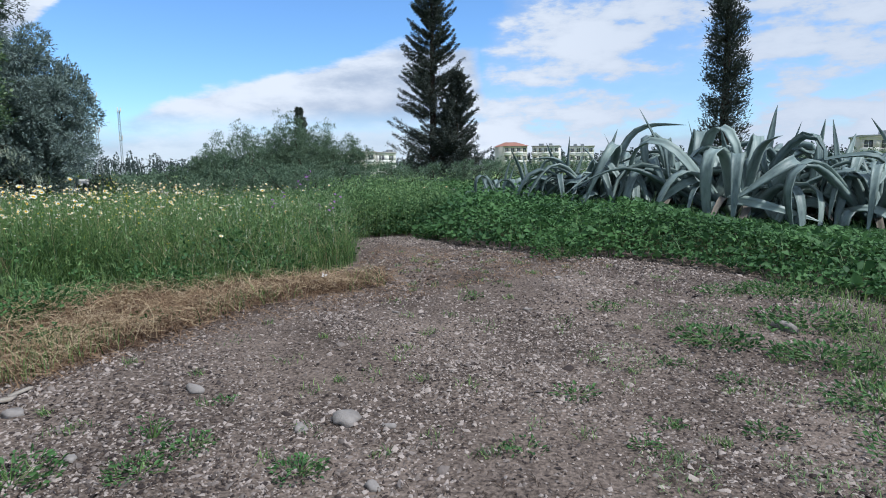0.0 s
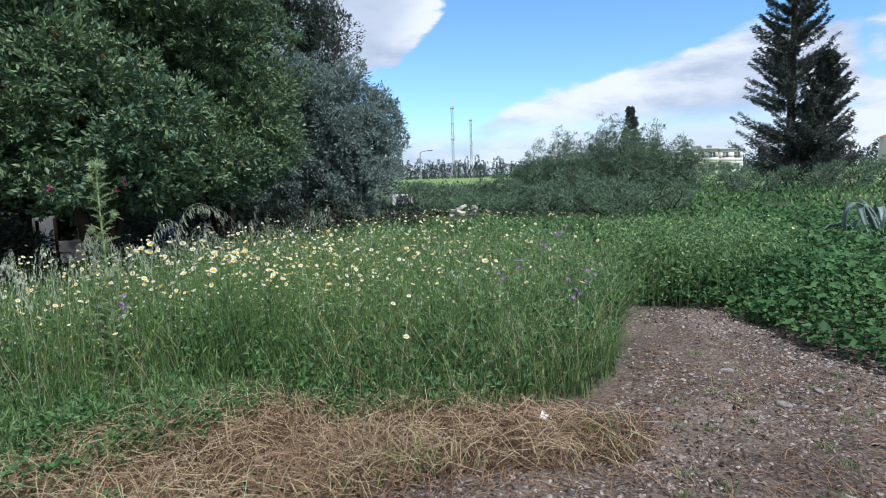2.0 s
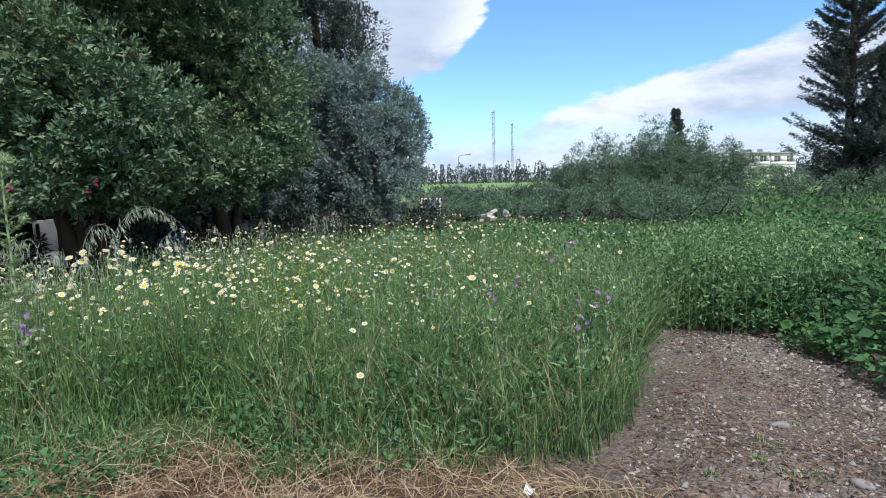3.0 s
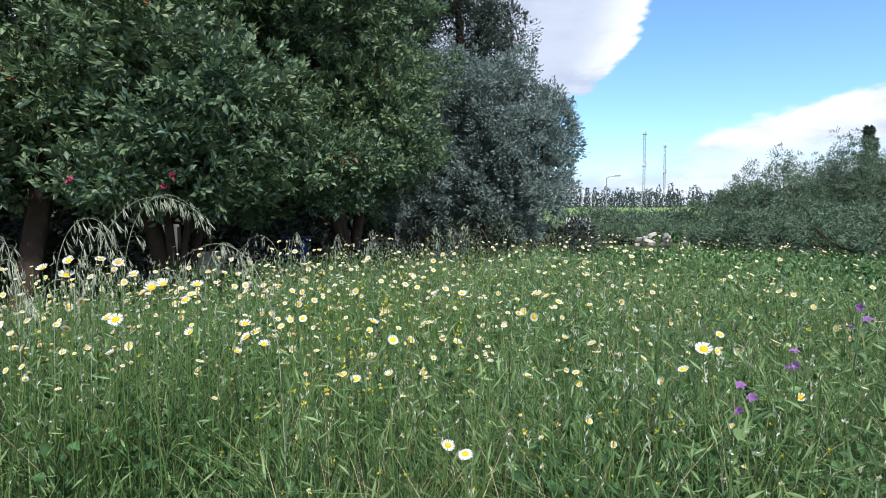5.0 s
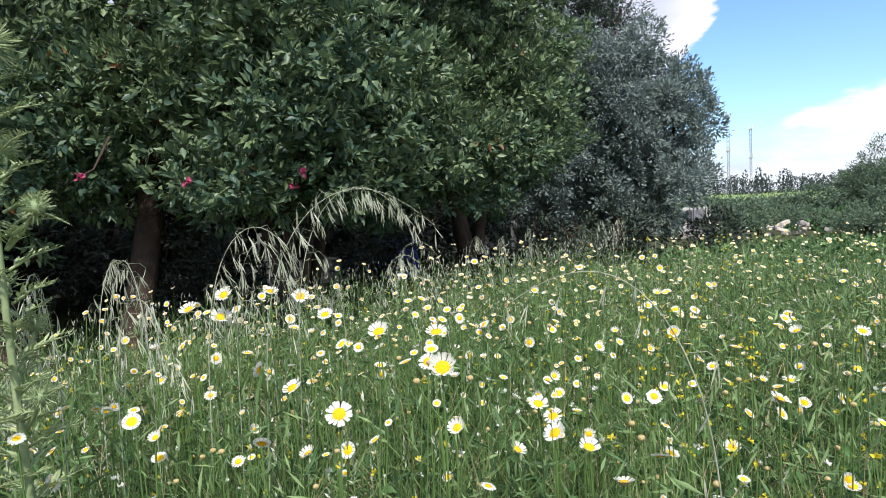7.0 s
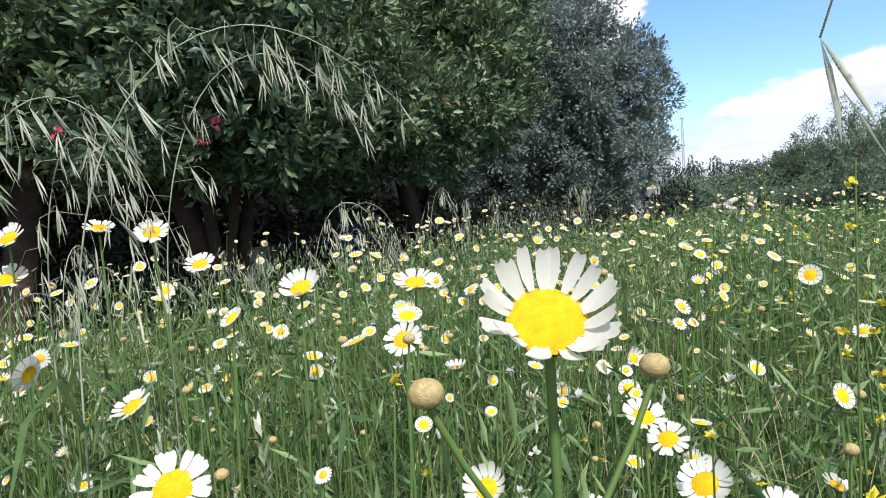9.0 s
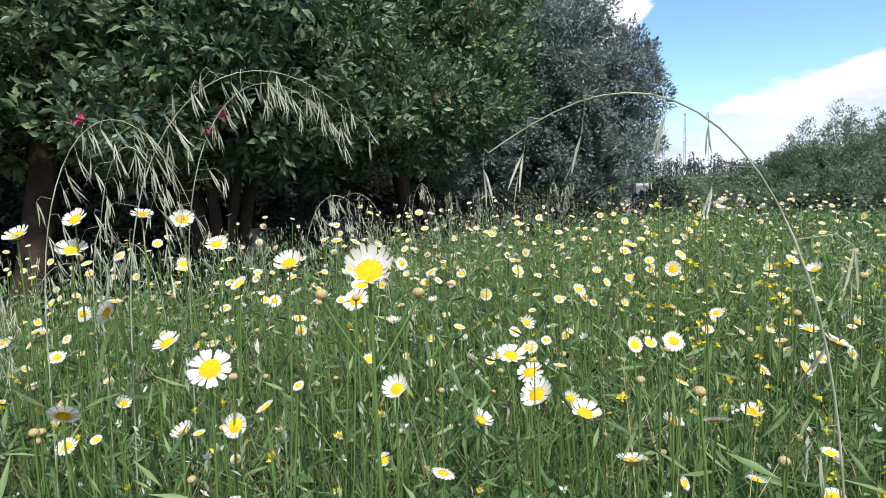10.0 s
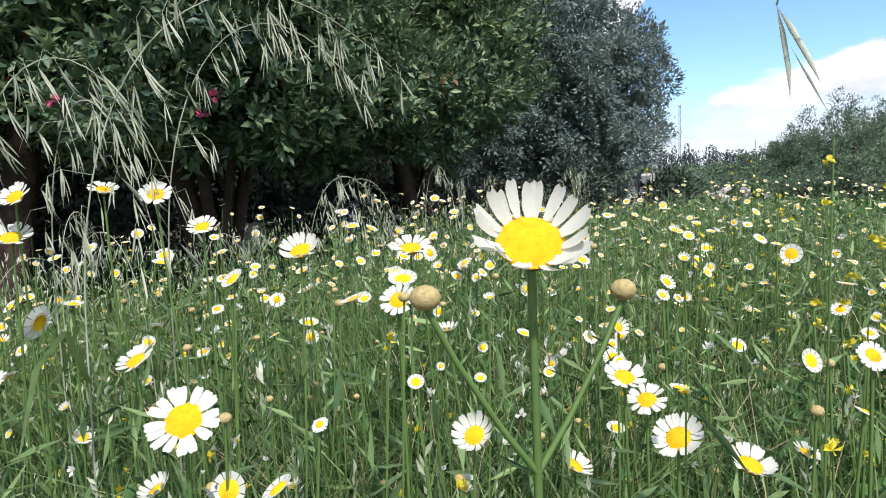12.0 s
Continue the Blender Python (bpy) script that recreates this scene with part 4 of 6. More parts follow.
def build_rough_weeds():
    """The waste ground between the bramble and the far trees."""
    q = scatter(26000, [(-16, 24), (-9, 22), (-1.2, 20), (1.5, 16), (6, 13.5), (13, 9), (30, 18), (34, 44), (8, 54), (-22, 52)])
    rise = 0.5 + 0.5 * np.sin(0.6 * q[:, 0] + 0.3 * q[:, 1]) * np.sin(0.45 * q[:, 1] - 0.3 * q[:, 0])
    P = on_ground(q)
    P[:, 2] += rng.uniform(0.02, 0.34, len(q)) * (0.3 + 0.7 * rise)
    L = rng.uniform(0.16, 0.34, len(q))
    for mat, side, name, label in ((M_BRAMBLE, rise > 0.45, "rough_weeds", "rough green weeds before the far trees"), (M_HERB, rise <= 0.45, "rough_grass", "paler rough grass before the far trees")):
        k = int(side.sum())
        stuff(name, leaves(P[side], unit(rng.normal(0, 1, (k, 3)) + [0, 0, 0.7]), unit(rng.normal(0, 0.6, (k, 3)) + [0, -0.3, 0.8]), L[side], L[side] * 0.35), mat, label, "weeds")


build_rough_weeds()


def agave_leaf(length, width, rise, sag, twist, fold=0.52):
    """A thick gutter-shaped leaf that rises, bends over and hangs, with a spine at its end."""
    n = 15
    s = np.linspace(0, 1, n)
    ang = radians(rise) - radians(sag) / (1 + np.exp(-(s - fold) * 16))
    step = length / (n - 1)
    x = np.concatenate([[0], np.cumsum(np.cos(ang[:-1]) * step)])
    z = np.concatenate([[0], np.cumsum(np.sin(ang[:-1]) * step)])
    C = np.stack([x, np.zeros(n), z], 1)
    up = np.stack([-np.sin(ang), np.zeros(n), np.cos(ang)], 1)
    side = np.array([0, 1.0, 0])
    w = width * np.clip(0.62 + 0.9 * s - 1.45 * s * s, 0.0, 1.2) * np.where(s > 0.94, 0.25, 1)
    rows = []
    for k, (u, lift, down) in enumerate(((-1, 0.34, 0), (-0.5, 0.08, 0), (0, 0, 0), (0.5, 0.08, 0), (1, 0.34, 0), (0.5, -0.06, 0.14), (-0.5, -0.06, 0.14))):
        rows.append(C + side * (u * w * 0.5)[:, None] + up * (lift * w * 0.5 - down * w * np.clip(1.15 - s, 0, 1))[:, None] + side * (twist * s * s * lift * w)[:, None])
    V = np.stack(rows, 1).reshape(-1, 3)
    i, j = np.meshgrid(np.arange(n - 1), np.arange(7), indexing="ij")
    F = np.stack([i * 7 + j, i * 7 + (j + 1) % 7, (i + 1) * 7 + (j + 1) % 7, (i + 1) * 7 + j], -1).reshape(-1, 4)
    return V, [F]


def build_agaves():
    young = [mesh_of("leaf", *agave_leaf(1.35, 0.15, 86 - 4 * k, 8 + 10 * k, 0.5), M_AGAVE, True) for k in range(3)]
    mid = [mesh_of("leaf", *agave_leaf(1.7 + 0.07 * k, 0.175 + 0.012 * (k % 3), 84 - 6 * k, 120 + 14 * (k % 5), 0.9 * (-1) ** k, 0.42 + 0.05 * (k % 4)), M_AGAVE, True) for k in range(8)]
    long = [mesh_of("leaf", *agave_leaf(1.75 + 0.1 * k, 0.2, 66 - 13 * k, 62 + 22 * (k % 3), 0.6 * (-1) ** k, 0.6), M_AGAVE, True) for k in range(5)]
    low = [mesh_of("leaf", *agave_leaf(1.7, 0.22, 42 - 9 * k, 95 + 18 * k, 0.9), M_AGAVE, True) for k in range(3)]
    dead = [mesh_of("dead_leaf", *agave_leaf(1.2, 0.12, 20 - 12 * k, 80, 2.0), M_AGAVE_DEAD, True) for k in range(2)]
    spots = [(-25.6, 11.0, 1.2), (-20.8, 12.0, 1.2), (-14.0, 12.6, 1.1), (-30.6, 11.5, 1.1), (-35.2, 11.0, 1.08), (-8.2, 13.2, 0.75), (-28.2, 12.9, 1.1), (-17.4, 13.2, 0.9), (-38.6, 11.8, 0.95), (-11.3, 13.0, 0.8), (-23.2, 13.2, 1.05), (-33.0, 13.0, 1.0), (-5.4, 15.0, 0.75), (-42, 11.5, 0.95), (-27.0, 12.0, 1.25), (-22.0, 12.8, 1.3), (-32.5, 12.0, 1.1), (-15.6, 12.2, 0.95), (-37.0, 12.6, 1.1)]
    for az, d, size in spots:
        x, y, _ = polar(az, d)
        t = thing("agave", (x, y, float(ground_z(x, y)) + 0.05), "large blue-green agave with arching drooping leaves", "agave", "agaves behind the bramble")
        plan = [(young, 1), (mid, 20), (long, 3), (low, 8), (dead, 9)]
        if az > -12:
            plan = [(young, 3), (mid, 11), (low, 3), (dead, 6)]
        th = rng.uniform(0, 360)
        for kinds, n in plan:
            for k in range(n):
                th += 137.5
                me = kinds[rng.integers(len(kinds))]
                s = size * 1.06 * rng.uniform(0.78, 1.3) * (0.92 if az < -26 else 1.0)
                ob = part("dead_leaf" if kinds is dead else "leaf", me, t, "dry grey-brown leaf" if kinds is dead else "")
                a = radians(th)
                ob.matrix_basis = Matrix.LocRotScale((0.1 * math.cos(a), 0.1 * math.sin(a), 0.1 if kinds is not young else 0.22), Euler((rng.normal(0, 0.3), rng.normal(0, 0.16), a + rng.normal(0, 0.15))), (s, s, s))
        v, f = tube(np.array([(0, 0, -0.2), (0, 0, 0.15), (0, 0, 0.4 * size)]), [0.16 * size, 0.18 * size, 0.06], 8)
        part("core", mesh_of("core", v, f, M_AGAVE_DEAD, True), t)


build_agaves()


# ---------- gravel, stones, hay, weeds ----------
def pebble(n_sub=1):
    bm = bmesh.new()
    bmesh.ops.create_icosphere(bm, subdivisions=n_sub, radius=1)
    V = np.array([v.co[:] for v in bm.verts])
    F = np.array([[v.index for v in f.verts] for f in bm.faces])
    bm.free()
    return V, F


def build_gravel():
    base = np.array([(1, 0, -0.4), (0.2, 1, -0.4), (-1, 0.3, -0.4), (-0.1, -1, -0.4), (0.45, 0.1, 0.8), (-0.4, 0.05, 0.7)], dtype=float)
    faces = np.array([(0, 1, 4), (1, 5, 4), (1, 2, 5), (2, 3, 5), (3, 4, 5), (3, 0, 4)])
    yard = [(-3.2, 1.0), (-3.0, 3.3), (-2.3, 4.5), (-0.8, 5.9), (-0.95, 7.0), (-1.5, 9.4), (-0.5, 9.6), (0.5, 8.5), (2.5, 6.9), (3.4, 5.8), (4.2, 3.0), (3, 1.0)]
    close = [(-2.9, 1.4), (-2.7, 3.6), (-1.6, 4.8), (2.4, 4.8), (2.6, 1.4)]
    for n, lo, hi, poly in ((46000, 0.007, 0.018, yard), (2200, 0.014, 0.032, yard), (36000, 0.004, 0.011, close), (2000, 0.009, 0.021, close), (16000, 0.008, 0.022, [(-3.6, -4.8), (-3.2, 1.3), (4.0, 1.3), (5.4, -1.0), (3.8, -4.8)])):
        q = scatter(n, poly)
        patch = np.sin(2.1 * q[:, 0] + 0.5) * np.sin(1.7 * q[:, 1] + 1) + 0.6 * np.sin(4.3 * q[:, 0] + 1.1 * q[:, 1]) * np.sin(3.1 * q[:, 1])
        q = q[rng.uniform(0, 1, n) < np.clip(0.75 + 0.7 * patch, 0.25, 1)]
        n = len(q)
        size = lo + (hi - lo) * rng.uniform(0, 1, n) ** 2.0
        sc = size[:, None] * rng.uniform(0.6, 1.4, (n, 3)) * [1, 0.8, 0.5]
        v = (base[None] + rng.normal(0, 0.22, (n, 6, 3))) * sc[:, None]
        tilt = rng.normal(0, 0.4, n)
        c, s = np.cos(tilt)[:, None], np.sin(tilt)[:, None]
        v = np.stack([v[..., 0] * c - v[..., 2] * s, v[..., 1], v[..., 0] * s + v[..., 2] * c], -1)
        th = rng.uniform(0, 6.28, n)
        c, s = np.cos(th)[:, None], np.sin(th)[:, None]
        v = np.stack([v[..., 0] * c - v[..., 1] * s, v[..., 0] * s + v[..., 1] * c, v[..., 2]], -1)
        v += on_ground(q, 0.0)[:, None] + np.array([0, 0, 0.15]) * size[:, None, None]
        stuff("gravel", (v.reshape(-1, 3), [(faces[None] + (np.arange(n) * 6)[:, None, None]).reshape(-1, 3)]), M_STONE, "loose grey and brown gravel chips on the yard", "gravel")
    PV, PF = pebble(2)
    stones = [(-1.4, 3.29, 0.07), (-0.51, 2.94, 0.085), (-0.71, 2.84, 0.05), (-0.3, 2.3, 0.045), (2.46, 4.32, 0.12), (0.67, 4.84, 0.035), (-2.22, 3.0, 0.06), (-0.4, 4.86, 0.035), (-1.62, 2.49, 0.04), (-0.28, 2.86, 0.035), (0.1, 6.9, 0.05), (-0.3, 7.5, 0.06), (0.6, 6.3, 0.04), (-0.6, 6.5, 0.03), (1.1, 5.9, 0.04), (0.3, 7.3, 0.05)]
    for x, y, r in stones:
        k = np.sign(PV) * np.abs(PV) ** 0.8 * [1, rng.uniform(0.5, 0.85), 0.3] * r
        k = k * (1 + 0.28 * np.sin(PV[:, :1] * 3 + rng.uniform(0, 6)) * np.cos(PV[:, 1:2] * 4 + rng.uniform(0, 6))) + rng.normal(0, 0.04 * r, PV.shape)
        ob = new("stone", mesh_of("stone", k, PF, M_PALESTONE))
        ob.matrix_basis = pose(x, y, float(ground_z(x, y)) + r * 0.12, 0, 0, rng.uniform(0, 360))
        tagged(ob, "pale flat stone lying in the gravel", "stone", "stones in the gravel")


build_gravel()


def build_gravel_weeds():
    spots = scatter(120, [(-2.4, 2.4), (-1.9, 4.4), (-0.6, 5.6), (-0.7, 8.6), (0.4, 8.0), (3.0, 6.0), (3.0, 2.4)])
    size = rng.uniform(0.015, 0.06, len(spots))
    q = np.repeat(spots, 26, 0) + rng.normal(0, 1, (len(spots) * 26, 2)) * np.repeat(size, 26)[:, None]
    stuff("gravel_weeds", blades(on_ground(q), rng.uniform(0.015, 0.055, len(q)), np.full(len(q), 0.006), rng.uniform(0.4, 1.5, len(q)), 2), M_GRASS, "low green weeds sprouting through the gravel", "weeds")
    q = scatter(16000, [(0.3, 2.2), (0.5, 3.6), (1.3, 5.2), (2.6, 6.2), (3.6, 5.0), (3.9, 1.8)])
    patch = np.sin(3.1 * q[:, 0] + 0.4 * q[:, 1]) * np.sin(4.2 * q[:, 1] + 1.2) + 0.7 * np.sin(7.3 * q[:, 0] + 2) * np.sin(6.1 * q[:, 1]) + 0.28 * (q[:, 0] - 1.2)
    q = q[patch > 0.55]
    stuff("gravel_weeds", blades(on_ground(q), rng.uniform(0.008, 0.035, len(q)), np.full(len(q), 0.006), rng.uniform(0.5, 1.8, len(q)), 2), M_HERB, "thin mossy green patches over the gravel", "weeds")


build_gravel_weeds()

HAY = [(-3.9, 4.2), (-3.5, 3.5), (-2.9, 3.2), (-2.4, 3.45), (-2.15, 4.05), (-1.8, 4.8), (-1.2, 5.4), (-0.55, 5.8), (-0.62, 6.2), (-1.2, 6.25), (-1.7, 6.1), (-3.0, 5.5), (-3.8, 5.0)]


def straw(q, length, width, lift, mat, label, name="dry_hay"):
    n = len(q)
    th = rng.uniform(0, 2 * np.pi, n)
    d = np.stack([np.cos(th), np.sin(th), rng.normal(0.05, 0.22, n)], 1)
    P = on_ground(q) + np.stack([np.zeros(n), np.zeros(n), rng.uniform(0.0, 1, n) * lift], 1)
    side = unit(np.cross(d, [0, 0, 1.0]) + [0, 0, 0.3])
    L, w = length * rng.uniform(0.5, 1.3, n), width * rng.uniform(0.7, 1.3, n)
    bow = np.stack([np.zeros(n), np.zeros(n), L * rng.uniform(-0.05, 0.2, n)], 1)
    a, m, b = P - d * L[:, None] / 2, P + bow, P + d * L[:, None] / 2
    s = side * (w / 2)[:, None]
    V = np.stack([a - s, a + s, m + s, m - s, b + s * 0.4, b - s * 0.4], 1).reshape(-1, 3)
    k = (np.arange(n) * 6)[:, None]
    stuff(name, (V, [np.concatenate([k + [0, 1, 2, 3], k + [3, 2, 4, 5]])]), mat, label, "hay")


def build_hay():
    q = scatter(15000, HAY) + rng.normal(0, 0.1, (15000, 2))
    lump = 0.05 + 0.07 * np.clip(np.sin(2.6 * q[:, 0] + 1) * np.sin(2.9 * q[:, 1]) + 0.5, 0, 1.2)
    straw(q, 0.13, 0.0045, lump * 0.65, M_DRYGRASS, "flattened brown cut grass along the meadow's edge")
    q = scatter(5200, HAY) + rng.normal(0, 0.3, (5200, 2))
    straw(q, 0.09, 0.004, 0.02, M_DRYGRASS, "thin scattered cut grass round the hay", "loose_hay")
    q = scatter(4200, HAY) + rng.normal(0, 0.06, (4200, 2))
    straw(q, 0.26, 0.003, 0.13, M_STRAW, "long pale straws lying on the cut grass", "pale_straw")
    q = scatter(3600, [(-3.6, 3.0), (-0.7, 5.0), (2.0, 6.5), (-0.9, 8.8), (-1.0, 6.2), (-2.6, 5.0)])
    straw(q, 0.12, 0.005, 0.01, M_DRYGRASS, "loose dry straws scattered on the gravel", "loose_straw")
    q = scatter(11000, [(-2.7, 1.5), (-2.4, 4.6), (-0.8, 6.0), (-1.3, 9.0), (0.2, 8.6), (3.0, 6.2), (3.2, 1.5)])
    straw(q, 0.05, 0.004, 0.008, M_BARK, "dark dry bits scattered over the gravel", "dry_debris")
    q = scatter(5200, HAY)
    stuff("hay_tufts", blades(on_ground(q), rng.uniform(0.05, 0.22, len(q)), np.full(len(q), 0.005), rng.uniform(0.5, 1.5, len(q)), 3), M_DRYGRASS, "bent dry tufts among the cut grass", "hay")
    q = scatter(3000, HAY)
    keep = (np.sin(3.1 * q[:, 0]) * np.sin(2.7 * q[:, 1] + 1) > 0.15)
    q = q[keep]
    stuff("hay_greens", blades(on_ground(q), rng.uniform(0.06, 0.2, len(q)), np.full(len(q), 0.008), rng.uniform(0.2, 1.0, len(q)), 2), M_GRASS, "fresh green blades coming up between the hay", "grass")


build_hay()


def weed(x, y, r, h, n, label="small green weed growing in the gravel", mat=None, name="weed", wide=0.5):
    z = float(ground_z(x, y))
    t = thing(name, (x, y, z), label, "weed", "weeds in the gravel")
    n = int(n * 1.7)
    th = rng.uniform(0, 2 * np.pi, n)
    rad = r * np.sqrt(rng.uniform(0, 1, n))
    P = np.stack([np.cos(th) * rad, np.sin(th) * rad, rng.uniform(0.0, 1, n) * h * (1 - 0.6 * rad / r)], 1)
    W = unit(np.stack([np.cos(th), np.sin(th), rng.uniform(0.1, 1.0, n)], 1) + rng.normal(0, 0.4, (n, 3)))
    L = (0.016 + 0.06 * r) * rng.uniform(0.6, 1.4, n)
    part("leaves", mesh_of("leaves", *leaves(P, W, unit(rng.normal(0, 0.5, (n, 3)) + [0, 0, 1]), L, L * wide, True), mat or M_BRAMBLE), t)
    v, f = joined([tube(np.array([(0, 0, -0.02), P[k] * 0.6, P[k]]), [0.003, 0.002, 0.001], 4) for k in range(0, n, 6)])
    tagged(part("stalk", mesh_of("stalk", v, f, M_STEM), t), kind="stuff")


for x, y, r, h, n in [(-1.36, 2.7, 0.1, 0.13, 40), (-1.15, 2.6, 0.12, 0.08, 60), (-1.26, 2.36, 0.13, 0.08, 70), (-0.61, 2.4, 0.12, 0.07, 70), (0.72, 3.26, 0.14, 0.06, 50), (0.89, 2.6, 0.08, 0.05, 30), (1.53, 2.76, 0.12, 0.06, 45), (0.35, 2.6, 0.1, 0.04, 30),
                      (0.26, 5.2, 0.1, 0.06, 30), (1.84, 4.05, 0.3, 0.09, 170), (2.32, 3.66, 0.3, 0.09, 170), (2.69, 4.43, 0.4, 0.1, 200), (2.2, 3.0, 0.25, 0.1, 140), (-1.76, 2.32, 0.2, 0.12, 110), (-1.18, 3.16, 0.07, 0.04, 22), (1.27, 4.8, 0.12, 0.09, 40),
                      (1.07, 2.85, 0.1, 0.04, 24), (-2.97, 4.12, 0.22, 0.12, 110), (1.66, 3.4, 0.09, 0.04, 24), (-2.6, 4.35, 0.18, 0.09, 80), (1.4, 3.7, 0.09, 0.05, 26), (2.9, 5.2, 0.35, 0.12, 160), (2.0, 2.5, 0.2, 0.08, 90), (2.4, 5.3, 0.2, 0.07, 70)]:
    weed(x, y, r, h, n)
for x, y, r, h, n in [(-3.45, 4.15, 0.25, 0.26, 210), (-2.75, 4.15, 0.16, 0.16, 100), (-3.3, 4.5, 0.26, 0.22, 170), (-2.3, 4.75, 0.2, 0.12, 90), (-3.25, 4.85, 0.3, 0.3, 220), (-3.95, 6.0, 0.3, 0.42, 260), (-3.1, 5.2, 0.2, 0.3, 140), (-3.85, 4.6, 0.3, 0.32, 220), (-2.35, 5.6, 0.2, 0.3, 120), (-0.2, 9.3, 0.3, 0.3, 150), (1.35, 7.0, 0.35, 0.35, 240)]:
    weed(x, y, r, h, n, "leafy green mallow clump at the edge of the hay", M_BRAMBLE, "mallow_clump", 0.8)


def build_paper():
    V = np.array([(-0.04, 0, 0.02), (-0.01, 0.03, 0.05), (0.03, 0.01, 0.015), (0.05, 0.05, 0.06), (0.0, 0.07, 0.03), (-0.03, 0.06, 0.09)])
    F = np.array([(0, 2, 1), (1, 2, 3), (1, 3, 4), (1, 4, 5), (0, 1, 5)])
    ob = new("paper_scrap", mesh_of("paper_scrap", V, F, M_PAPER))
    ob.matrix_basis = pose(-1.2, 6.02, float(ground_z(-1.2, 6.02)) + 0.05) @ Matrix.Diagonal((0.6, 0.6, 0.6, 1))
    tagged(ob, "crumpled white scrap of paper on the hay", "litter")
    for x, y, length, width, turn in ((-2.56, 3.28, 0.16, 0.035, 35), (-2.44, 3.16, 0.2, 0.06, 12), (-2.36, 3.27, 0.13, 0.03, 70)):
        V, F = box((-length / 2, -width / 2, 0), (length / 2, width / 2, 0.012))
        V = V * (1 + rng.normal(0, 0.12, V.shape))
        ob = new("wood_scrap", mesh_of("wood_scrap", V, F, M_SPLINTER))
        ob.matrix_basis = pose(x, y, float(ground_z(x, y)) + 0.008, rng.uniform(-4, 4), rng.uniform(-8, 2), turn)
        tagged(ob, "pale weathered splinter of wood on the gravel", "wood scrap", "wood scraps on the gravel")


build_paper()


# ---------- meadow plants ----------
def build_meadow_herbs():
    q = scatter(62000, MEADOW_NEAR)
    n = len(q)
    P = on_ground(q)
    edge = np.clip((q[:, 1] - 0.42 * q[:, 0] - 6.55) / 0.8, 0.35, 1)
    P[:, 2] += rng.uniform(0.05, 0.74, n) * edge * np.clip(near_path(q) / 0.6, 0.2, 1)
    W = unit(rng.normal(0, 1, (n, 3)) + [0, 0, 0.9])
    L = rng.uniform(0.03, 0.085, n)
    stuff("daisy_foliage", leaves(P, W, unit(rng.normal(0, 1, (n, 3))), L, L * 0.13), M_HERB, "feathery green daisy leaves filling the meadow", "foliage")
    for n, mat, name, label in ((20000, M_HERB, "meadow_herbs", "leafy green herbs among the farther grass"), (16000, M_BRAMBLE, "tall_weeds", "darker clumps of tall weeds in the farther meadow")):
        q = scatter(n, MEADOW_FAR)
        rise = 0.55 + 0.45 * np.sin(1.7 * q[:, 0] + 0.8 * q[:, 1]) * np.sin(1.1 * q[:, 1] - 0.6 * q[:, 0] + (1.5 if mat is M_BRAMBLE else 0))
        q, rise = q[rise > 0.3], rise[rise > 0.3]
        P = on_ground(q)
        P[:, 2] += rng.uniform(0.1, 1.0, len(q)) * (0.28 + 0.42 * rise) * np.clip(2.0 - 0.082 * q[:, 1], 0.3, 1)
        L = rng.uniform(0.05, 0.11, len(q))
        stuff(name, leaves(P, unit(rng.normal(0, 1, P.shape) + [0, 0, 0.5]), unit(rng.normal(0, 0.7, P.shape) + [0, 0, 0.7]), L, L * 0.5), mat, label, "foliage")
    # broad dark leaves low in the grass, in clumps
    c = clear_of_path(scatter(620, MEADOW_NEAR), 0.25)
    q = np.repeat(c, 24, 0) + rng.normal(0, 0.07, (len(c) * 24, 2))
    P = on_ground(q)
    P[:, 2] += rng.uniform(0.03, 0.46, len(q)) * np.clip((q[:, 1] - 0.42 * q[:, 0] - 6.3) / 0.8, 0.3, 1) * np.clip(near_path(q) / 0.6, 0.3, 1)
    L = rng.uniform(0.022, 0.055, len(q))
    stuff("mallow_leaves", leaves(P, unit(rng.normal(0, 1, P.shape) + [0, 0, 0.3]), unit(rng.normal(0, 0.6, P.shape) + [0, 0, 0.8]), L, L * 0.8, True), M_BRAMBLE, "broad dark green leaves low among the grass", "foliage")
    q = clear_of_path(scatter(3600, MEADOW_NEAR[3:13]), 0.5)
    h = rng.uniform(0.3, 0.85, len(q))
    stuff("dry_stalks", blades(on_ground(q), h, np.full(len(q), 0.004), kept_off(q, h, rng.uniform(0.1, 1.3, len(q))), 3), M_STRAW, "pale dry stalks among the green grass", "grass")

    # the taller herbs where the meadow meets the bramble
    c = scatter(420, [(-1.45, 9.3), (-0.9, 9.35), (-0.1, 9.75), (0.2, 10.6), (-0.9, 12.6), (-2.6, 12.0)])
    top = rng.uniform(0.55, 0.98, len(c))
    q = np.repeat(c, 46, 0) + rng.normal(0, 0.09, (len(c) * 46, 2))
    P = on_ground(q)
    P[:, 2] += np.repeat(top, 46) * rng.uniform(0.05, 1, len(q)) ** 0.8
    L = rng.uniform(0.025, 0.06, len(q))
    stuff("tall_herbs", leaves(P, unit(rng.normal(0, 1, P.shape) + [0, 0, 0.6]), unit(rng.normal(0, 0.8, P.shape) + [0, 0, 0.6]), L, L * 0.42), M_HERB, "tall soft green herbs beside the bramble", "foliage")
    stuff("tall_herbs", blades(on_ground(c), top * 1.05, np.full(len(c), 0.006), rng.uniform(0.05, 0.3, len(c)), 3), M_HERB, "upright stalks of the tall herbs", "foliage")


build_meadow_herbs()


